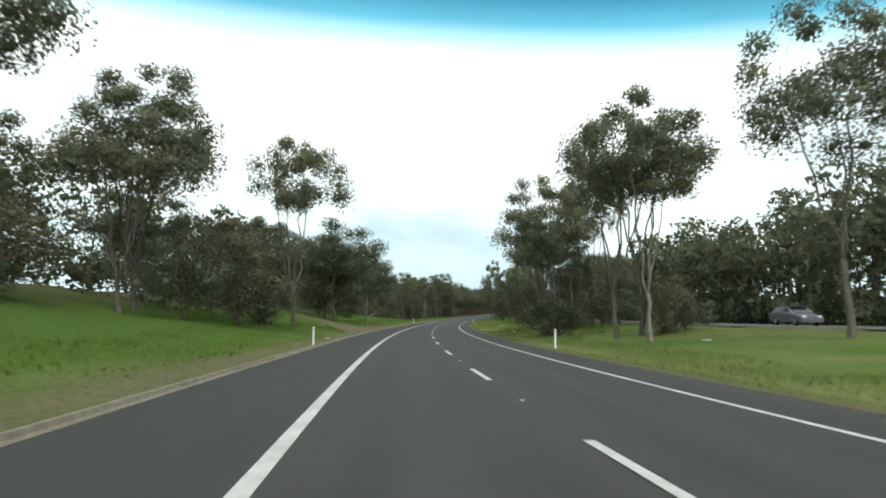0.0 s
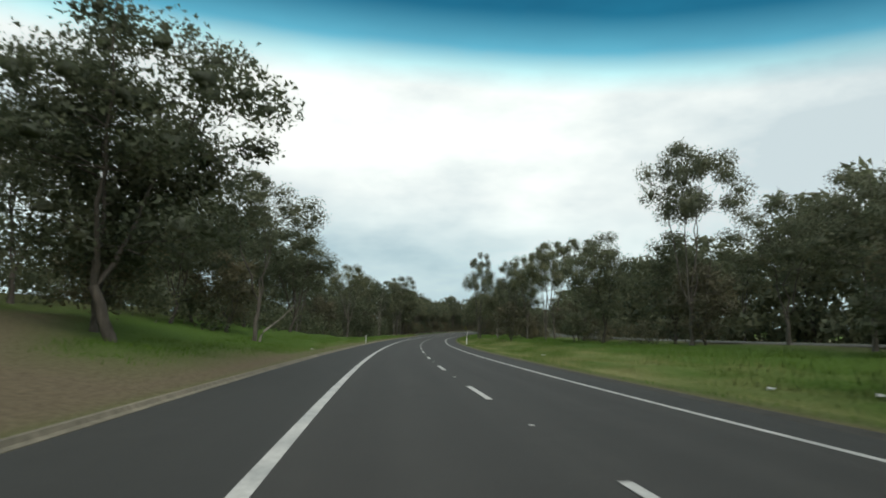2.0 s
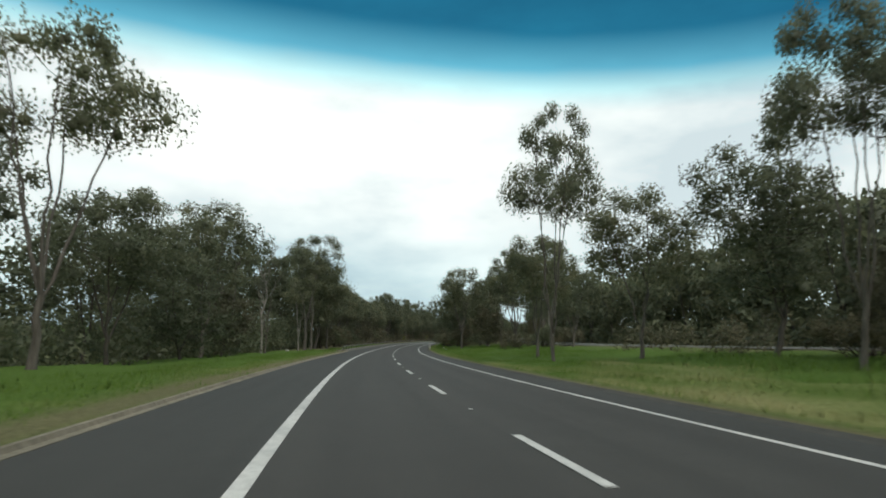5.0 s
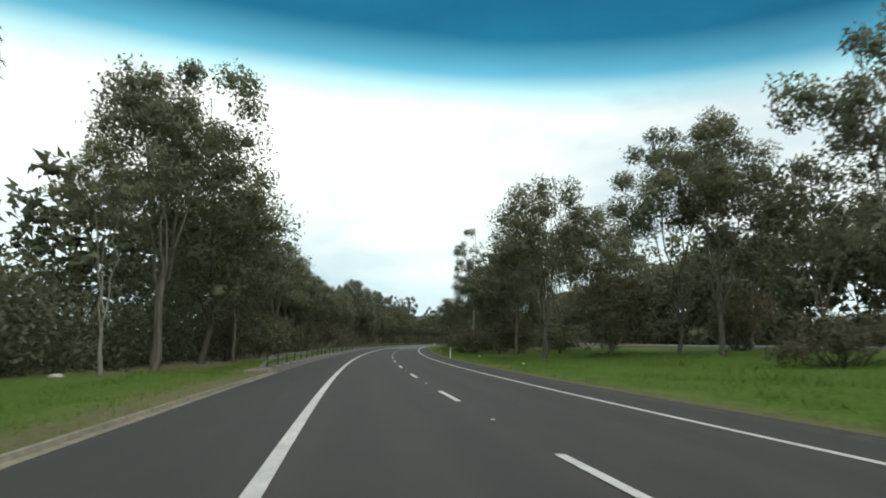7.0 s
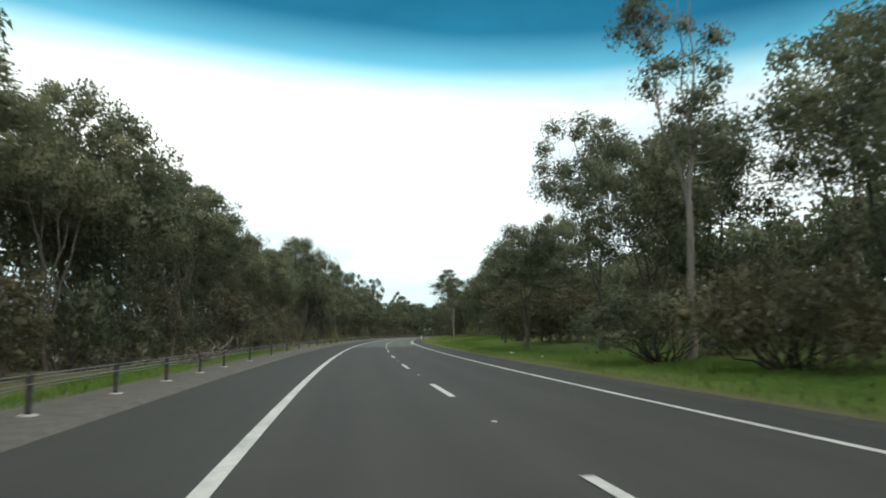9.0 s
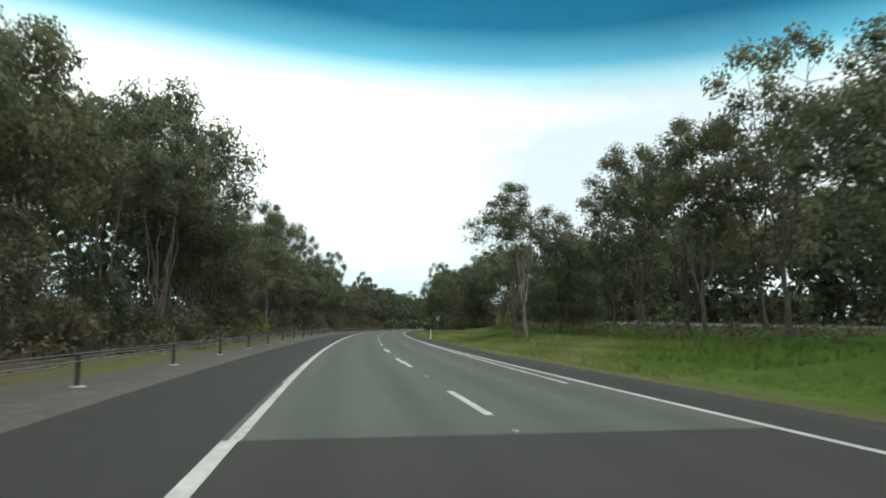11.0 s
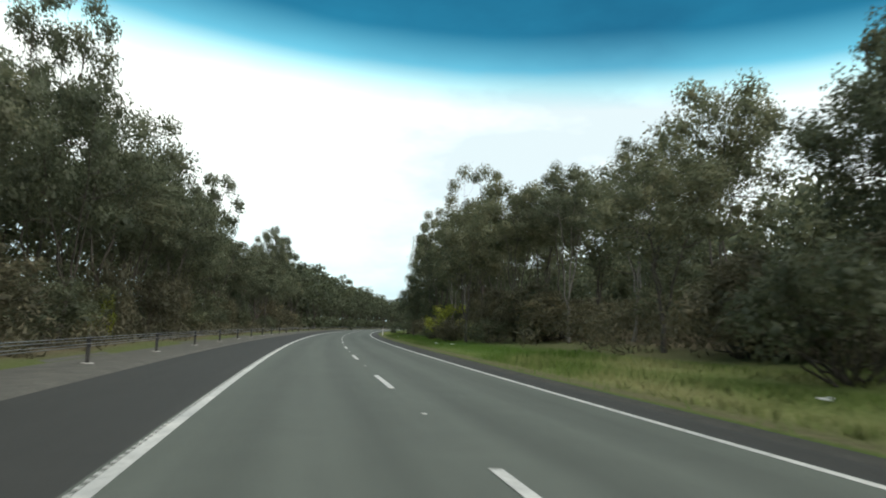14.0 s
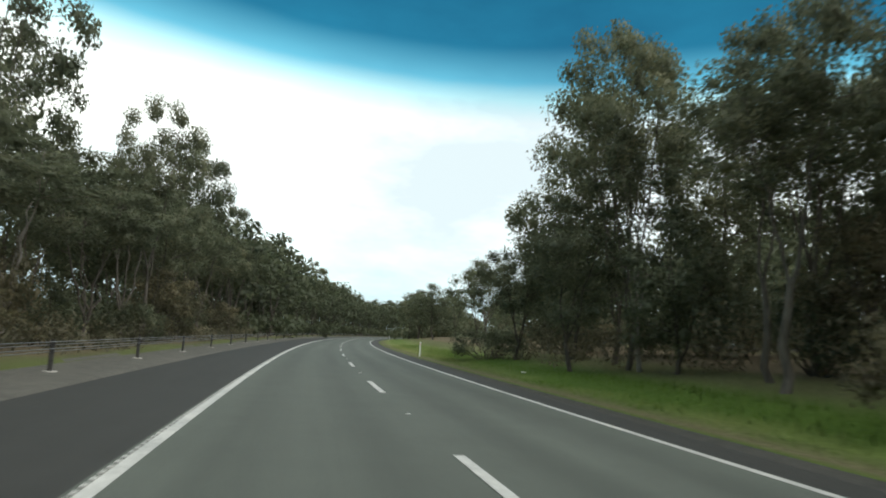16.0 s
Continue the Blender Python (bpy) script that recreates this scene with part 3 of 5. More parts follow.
def foliage_mesh(name, shape, mat, parent):
    """Leaves that take their shading from the clump they belong to."""
    v, f, n = shape
    ob = mesh_object(name, v, f, mat, parent)
    ob.data.polygons.foreach_set("use_smooth", [True] * len(f))
    ob.data.normals_split_custom_set_from_vertices(n.tolist())
    return ob


def leaves(rng, centres, radii, count, length, width, droop=0.5, flat=0.7):
    """Leaf sprays as slim triangles, thickest at the skin of each clump."""
    n = len(centres) * count
    c = np.repeat(np.asarray(centres), count, 0)
    r = np.repeat(np.asarray(radii), count)
    d = rng.normal(size=(n, 3))
    d /= np.linalg.norm(d, axis=1, keepdims=True)
    shell = rng.random(n) ** 0.38
    shell *= 1 + 0.22 * (rng.random(n) < 0.05)
    p = c + d * (r * shell)[:, None] * np.array([1, 1, flat])
    p += rng.normal(size=(n, 3)) * 0.06
    way = rng.normal(size=(n, 3)) + np.array([0, 0, -droop * 1.6])
    way /= np.linalg.norm(way, axis=1, keepdims=True)
    side = np.cross(way, rng.normal(size=(n, 3)))
    side /= np.linalg.norm(side, axis=1, keepdims=True) + 1e-9
    ln = length * (0.6 + 0.8 * rng.random(n))[:, None]
    wd = width * (0.6 + 0.8 * rng.random(n))[:, None]
    v = np.stack([p - way * ln * 0.35 - side * wd * 0.5, p - way * ln * 0.2 + side * wd * 0.5, p + way * ln * 0.65], 1).reshape(-1, 3)
    out = (p - c) / r[:, None] + np.array([0, 0, 0.25]) + rng.normal(size=(n, 3)) * 0.15
    out /= np.linalg.norm(out, axis=1, keepdims=True) + 1e-9
    f = np.arange(n * 3).reshape(-1, 3)
    facing = (np.cross(v[1::3] - v[0::3], v[2::3] - v[0::3]) * out).sum(1) < 0
    f[facing] = f[facing][:, ::-1]
    return v, f, np.repeat(out, 3, 0)


def _ico(level):
    bm = bmesh.new()
    bmesh.ops.create_icosphere(bm, subdivisions=level, radius=1.0)
    v, f = np.array([tuple(q.co) for q in bm.verts]), np.array([[q.index for q in face.verts] for face in bm.faces])
    bm.free()
    return v, f


ICO = {1: _ico(1)}


def tufts(rng, centres, radii, level=1, flat=0.7, share=0.22):
    """The packed inner twigs and leaves of each clump: a ragged lump inside its loose leaves."""
    v0, f0 = ICO[level]
    out = []
    for c, r in zip(centres, radii):
        v = v0 * (share * r * rng.uniform(0.55, 1.35, len(v0)))[:, None] * np.array([1, 1, flat])
        n = v0 + np.array([0, 0, 0.25]) + rng.normal(size=v0.shape) * 0.3
        out.append((v + c, f0, n / np.linalg.norm(n, axis=1, keepdims=True)))
    return gather(out)


def bend_path(rng, a, b, steps=6, sag=0.12, wobble=0.05):
    a, b = np.asarray(a, float), np.asarray(b, float)
    t = np.linspace(0, 1, steps)[:, None]
    size = np.linalg.norm(b - a)
    out = a + (b - a) * t
    out[:, 2] += -sag * size * (np.sin(np.pi * t[:, 0]))
    wob = rng.normal(size=(steps, 3)) * wobble * size
    wob[0] = wob[-1] = 0
    return out + wob


def gum(seed, H=15.0, R=4.5, low=0.42, stems=3, fork=0.22, clumps=26, clump=1.25, count=230, leaf=0.27, thin=0.15, trunk=0.145, hollow=0.45, sides=5, twigs=1, flat=0.82):
    """Trunk with forking stems and branches, and a crown of leaf clumps at the branch ends: two pairs of vertices and faces."""
    rng = np.random.default_rng(seed)
    cz, rz = H * (1 + low) / 2, H * (1 - low) / 2
    ends, tries = [], 0
    while len(ends) < clumps and tries < 4000:
        tries += 1
        d = rng.normal(size=3)
        d /= np.linalg.norm(d)
        rad = hollow * 0.5 + (1 - hollow * 0.5) * rng.random() ** 0.45
        q = np.array([d[0] * R * rad, d[1] * R * rad, cz + d[2] * rz * rad])
        q[:2] *= 1.0 - 0.35 * max(0, (q[2] - cz) / rz) + 0.10 * max(0, (cz - q[2]) / rz)
        if all(np.linalg.norm((q - e) * np.array([1, 1, 1.2])) > clump * 1.16 for e in ends):
            ends.append(q)
    ends = np.array(ends)
    for _ in range(3):  # no tuft hangs far from the rest
        for i in range(len(ends)):
            gap = np.linalg.norm(ends - ends[i], axis=1)
            gap[i] = 99
            near = np.argsort(gap)[:3]
            if gap[near[1]] > clump * 1.55:
                hub = ends[near].mean(0)
                ends[i] = hub + (ends[i] - hub) * clump * 1.2 / max(np.linalg.norm(ends[i] - hub), 0.01)
    ends[:, 2] = np.minimum(ends[:, 2], H - clump * 0.6)
    size = clump * (0.7 + 0.6 * rng.random(len(ends))) * (1.12 - 0.25 * (ends[:, 2] - cz) / rz)
    ends[:, 2] = np.minimum(ends[:, 2], H - size * 0.6)
    wood = []
    zf = H * fork
    foot = bend_path(rng, (0, 0, -0.35), (rng.normal() * 0.25, rng.normal() * 0.25, zf), 5, 0, 0.02)
    wood.append(tube(foot, np.linspace(trunk * 1.35, trunk * 0.95, 5) * np.array([1.2, 1, 1, 1, 1]), sides + 2))
    knots = []
    for k in range(stems):
        a = 2 * np.pi * (k + 0.6 * rng.random()) / stems
        reach = R * (0.25 + 0.3 * rng.random()) * (stems > 1) + 0.3
        tip = np.array([math.cos(a) * reach, math.sin(a) * reach, H * (0.78 + 0.16 * rng.random())])
        line = bend_path(rng, foot[-1] - np.array([0, 0, 0.15]), tip, 9, 0.07, 0.011)
        rad = np.linspace(trunk * (0.9 if stems == 1 else 0.62), trunk * 0.12, 9)
        wood.append(tube(line, rad, sides))
        knots.extend((line[i], rad[i]) for i in range(2, 9))
    kp = np.array([k[0] for k in knots])
    for e, sz in zip(ends, size):
        gap = np.linalg.norm(kp - e, axis=1) + 2.0 * np.maximum(kp[:, 2] - e[2] + 0.5, 0)
        i = int(gap.argmin())
        if not twigs:
            continue
        r0 = min(knots[i][1] * 0.7, 0.09)
        wood.append(tube(bend_path(rng, kp[i], e, 4, 0.10, 0.05), np.linspace(r0, 0.012, 4), 3))
        for _ in range(twigs if len(ends) < 29 else 0):
            q = e + rng.normal(size=3) * sz * 0.5
            wood.append(tube(bend_path(rng, kp[i] * 0.3 + e * 0.7, q, 3, 0.0, 0.05), np.linspace(r0 * 0.5, 0.008, 3), 3))
    return gather(wood), gather([leaves(rng, ends, size, count, leaf, thin, 0.5, flat), leaves(rng, ends, size * 0.6, 70 if twigs else 12, (0.20 if twigs else 0.42) * clump, (0.13 if twigs else 0.27) * clump, 0.2, flat), tufts(rng, ends, size, 1, flat)])


def bush(seed, H=2.8, R=2.2, clumps=30, clump=0.62, count=150, leaf=0.125, thin=0.07):
    rng = np.random.default_rng(seed)
    ends, wood = [], []
    for k in range(clumps):
        a, rad = rng.random() * 2 * np.pi, R * rng.random() ** 0.6
        top = H * (0.28 + 0.62 * rng.random()) * (1 - 0.45 * (rad / R) ** 2)
        ends.append((math.cos(a) * rad, math.sin(a) * rad, max(top, 0.3)))
        wood.append(tube(bend_path(rng, (rng.normal() * 0.12, rng.normal() * 0.12, -0.15), ends[-1], 5, 0.05, 0.06), np.linspace(0.035, 0.008, 5), 4))
    size = clump * (0.7 + 0.6 * rng.random(clumps))
    return gather(wood), gather([leaves(rng, np.array(ends), size, count, leaf, thin, 0.1, 0.8), leaves(rng, np.array(ends), size * 0.7, 20, 0.2, 0.11, 0.1, 0.8), tufts(rng, np.array(ends), size, 1, 0.8)])


def bare(seed, H=9.0, R=2.0):
    rng = np.random.default_rng(seed)
    wood, main = [], bend_path(rng, (0, 0, -0.3), (rng.normal() * 0.6, rng.normal() * 0.6, H), 10, 0, 0.02)
    wood.append(tube(main, np.linspace(0.15, 0.02, 10), 7))
    for _ in range(22):
        i = rng.integers(3, 10)
        a, ln = rng.random() * 2 * np.pi, R * (0.4 + 0.8 * rng.random())
        tip = main[i] + np.array([math.cos(a) * ln * 0.6, math.sin(a) * ln * 0.6, ln * (0.6 + 0.6 * rng.random())])
        limb = bend_path(rng, main[i], tip, 5, 0.12, 0.05)
        wood.append(tube(limb, np.linspace(0.045, 0.008, 5), 4))
        for _ in range(2):
            wood.append(tube(bend_path(rng, limb[2], limb[-1] + rng.normal(size=3) * 0.5, 3, 0, 0.06), np.linspace(0.02, 0.006, 3), 3))
    return gather(wood)


def plant(name, shapes, bark, leaf_mat, crown_name="crown", trunk_name="trunk"):
    """A prototype: an Empty at the foot with trunk and crown."""
    top = new(name)
    mesh_object(trunk_name, *shapes[0], bark, top, smooth=True)
    foliage_mesh(crown_name, shapes[1], leaf_mat, top)
    return top


OPEN = dict(H=15, R=4.6, low=0.50, stems=4, fork=0.16, clumps=23, clump=1.12, count=320, hollow=0.3, leaf=0.25, thin=0.135)
PROTO = {}  # kind: prototypes with their height, crown radius and tags
for key, seed, args, bark, lf, label in (
    ("open", 11, OPEN, M_BARK, M_LEAF, "tall open-crowned gum tree with forking grey stems"),
    ("open", 12, dict(OPEN, stems=3, fork=0.24, low=0.54), M_BARK, M_LEAF, "tall gum tree with forking stems and tufted crown"),
    ("open", 13, dict(OPEN, stems=5, fork=0.10, clumps=25, low=0.45), M_BARK, M_LEAF, "many-stemmed gum tree with an airy crown"),
    ("dense", 21, dict(H=13, R=4.8, low=0.36, stems=4, fork=0.14, clumps=27, clump=1.4, count=330, leaf=0.26, thin=0.14, hollow=0.35), M_BARK_DARK, M_LEAF_DARK, "broad dark gum tree with a dense domed crown"),
    ("dense", 22, dict(H=13, R=4.4, low=0.44, stems=3, fork=0.18, clumps=24, clump=1.35, count=330, leaf=0.26, thin=0.14, hollow=0.35), M_BARK, M_LEAF, "dense olive-green gum tree"),
    ("dense", 23, dict(H=13, R=4.2, low=0.27, stems=3, fork=0.16, clumps=27, clump=1.35, count=330, leaf=0.26, thin=0.14, hollow=0.3), M_BARK_DARK, M_LEAF_DARK, "dense dark gum tree leafy almost to the ground"),
    ("slim", 31, dict(H=15, R=2.4, low=0.52, stems=2, fork=0.30, clumps=15, clump=0.95, count=200, leaf=0.22, thin=0.11, trunk=0.10, hollow=0.3), M_BARK, M_LEAF, "slim gum tree with a bare trunk and small crown"),
    ("slim", 32, dict(H=15, R=2.7, low=0.58, stems=3, fork=0.22, clumps=15, clump=0.95, count=200, leaf=0.22, thin=0.11, trunk=0.105, hollow=0.3), M_BARK_PALE, M_LEAF, "slim gum tree with bare pale stems"),
    ("airy", 33, dict(H=17, R=2.7, low=0.36, stems=3, fork=0.34, clumps=22, clump=0.72, count=130, leaf=0.22, thin=0.10, trunk=0.13, hollow=0.2), M_BARK_PALE, M_LEAF, "tall airy gum tree with a pale trunk and thin foliage"),
    ("umbrella", 41, dict(H=12, R=4.4, low=0.66, stems=5, fork=0.2, clumps=20, clump=1.15, count=250, leaf=0.23, thin=0.115, hollow=0.45), M_BARK, M_LEAF, "flat-topped gum tree with spreading bare limbs"),
    ("sapling", 51, dict(H=6, R=2.3, low=0.08, stems=3, fork=0.1, clumps=20, clump=0.9, count=150, leaf=0.22, thin=0.10, trunk=0.09, hollow=0.3), M_BARK_DARK, M_LEAF_DARK, "bushy young gum tree in the undergrowth"),
    ("sapling", 52, dict(H=6, R=2.0, low=0.12, stems=4, fork=0.08, clumps=17, clump=0.85, count=150, leaf=0.22, thin=0.10, trunk=0.07, hollow=0.3), M_BARK, M_LEAF_BROWN, "scrubby brown-green young tree"),
):
    fine = dict(args, clumps=int(args["clumps"] * 1.6), clump=args["clump"] * 0.84, count=int(args["count"] * 0.92), leaf=args["leaf"] * 0.72, thin=args["thin"] * 0.95)
    tree = tagged(plant("gum_tree" if key != "sapling" else "young_tree", gum(seed, **fine), bark, lf), label, "tree", "roadside trees")
    PROTO.setdefault(key, []).append([tree, args["H"], args["R"], False])
    if key in ("open", "dense"):  # the same trees with fewer, larger leaf sprays for the rows behind
        coarse = dict(args, clumps=int(args["clumps"] * 1.3), clump=args["clump"] * 0.9, count=int(args["count"] * 0.34), leaf=args["leaf"] * 1.2, thin=args["thin"] * 1.25)
        tree = tagged(plant("gum_tree", gum(seed + 100, **coarse), bark, lf), label, "tree", "roadside trees")
        PROTO.setdefault(key + " behind", []).append([tree, args["H"], args["R"], False])
for key, seed, args, lf, label in (
    ("shrub", 61, {}, M_LEAF_DARK, "low dark green roadside shrub"),
    ("shrub", 62, dict(R=2.4, clumps=34), M_LEAF_BROWN, "low brown-green scrub bush"),
    ("wattle", 63, dict(H=2.8, R=1.6, clumps=15, clump=0.42, count=150, leaf=0.12, thin=0.055), M_LEAF_YELLOW, "bright yellow-green wattle bush"),
):
    tree = tagged(plant("bush", bush(seed, **args), M_BARK_DARK, lf, "foliage", "stem"), label, "bush", "roadside bushes")
    PROTO.setdefault(key, []).append([tree, args.get("H", 2.8), args.get("R", 2.2), False])
wv, wf = bare(71)
dead = new("dead_tree")
mesh_object("trunk", wv, wf, M_BARK_PALE, dead, smooth=True)
tagged(dead, "leafless dead tree with thin grey branches", "tree", "roadside trees")
PROTO["dead"] = [[dead, 9.0, 2.0, False]]

placing = random.Random(5)


def grow(kind, s, u, H, R=None, which=None):
    """Stands one tree of a kind, H metres high and R wide, at (s, u)."""
    pool = PROTO[kind + " behind" if kind in ("open", "dense") and s > 110 and (u < -13 or u > 21.5) else kind]
    entry = pool[which % len(pool)] if which is not None else placing.choice(pool)
    ob, h0, r0, used = entry
    fz = H / h0
    fx = (R / r0) if R else fz * placing.uniform(0.9, 1.1)
    pose_here = stand(s, u, placing.uniform(0, 360), (fx, fx * placing.uniform(0.94, 1.06), fz), -0.05)
    if not used:
        entry[3] = True
        ob.matrix_basis = pose_here
        return ob
    keep = ob.matrix_basis.copy()
    ob.matrix_basis = Matrix.Identity(4)
    made = copy_thing(ob, pose_here)
    ob.matrix_basis = keep
    made.scale = pose_here.to_scale()
    return made


# kind, s, u, height, crown radius
LEFT_TREES = [
    ("open", 8, -12, 15, 5), ("open", 30, -14.5, 15, 5.0), ("open", 26, -13.6, 12.6, 4.4), ("dense", 26, -22, 10, 4.5), ("open", 44, -7.8, 16, 4.4), ("sapling", 33, -9.2, 6.8, 3.3), ("shrub", 40, -9.2, 3.4, 2.4),
    ("dense", 40, -18, 9, 4.2), ("sapling", 27.5, -10.8, 6, 2.6), ("sapling", 39, -12.6, 8, 3.2), ("dense", 48, -13, 9, 3.6), ("dense", 106, -15, 11, 4.2), ("dense", 98, -14, 9, 3.6), ("dense", 56, -13, 9.5, 3.8), ("dense", 66, -19, 10, 4.5), ("sapling", 20, -17, 5, 3), ("sapling", 14, -20, 6, 3),
    ("dense", 77, -8.9, 13.4, 5.8), ("dense", 80.5, -11.2, 11.6, 4.8), ("open", 96, -7.8, 11.4, 3.9), ("sapling", 86, -13, 7, 3.2), ("dense", 88, -19, 11, 4.5), ("sapling", 104, -12, 7, 3),
    ("dense", 116, -13.5, 11, 4.2), ("dense", 128, -11.4, 12.4, 4.7), ("open", 124, -17, 13, 4.5), ("open", 141, -13, 13, 4.2), ("dense", 153, -15, 11.5, 4),
    ("umbrella", 168, -10, 12.8, 4.2), ("sapling", 160, -13, 7, 3), ("dense", 183, -13, 10.5, 4), ("dense", 199, -12, 12.5, 4.2), ("sapling", 190, -11, 6.5, 3),
    ("open", 214, -14, 15, 4.5), ("open", 222, -11.2, 12.2, 2.9), ("dead", 219, -11, 10, 2.2), ("sapling", 208, -12.5, 7, 3), ("slim", 233, -9.0, 9.5, 2.0),
    ("open", 241, -9.2, 16.6, 5.4), ("dense", 250, -9.4, 15.8, 5.2), ("dense", 259, -9.5, 14, 4.2), ("slim", 236, -8, 14, 2.6), ("slim", 252, -7.4, 12, 2.2), ("dense", 298.5, -10.8, 13.0, 4.2),
    ("dense", 133, -20, 12, 4.4), ("dense", 148, -19, 12.4, 4.4), ("dense", 162, -18, 12, 4.4), ("dense", 177, -18.5, 12, 4.4), ("dense", 192, -18, 12.5, 4.2), ("dense", 207, -19, 13, 4.4), ("dense", 226, -19, 13, 4.4), ("dense", 221, -16.5, 11, 4), ("dense", 231, -19.5, 9, 3.4), ("dense", 372, -10.2, 16, 4.8), ("dense", 467, -10.5, 15, 4),
    ("open", 521.5, -8.4, 14.6, 3.2), ("open", 405, -11.5, 14, 4), ("open", 416, -10.8, 17, 4.2), ("open", 426, -11.3, 18, 4.4),
]
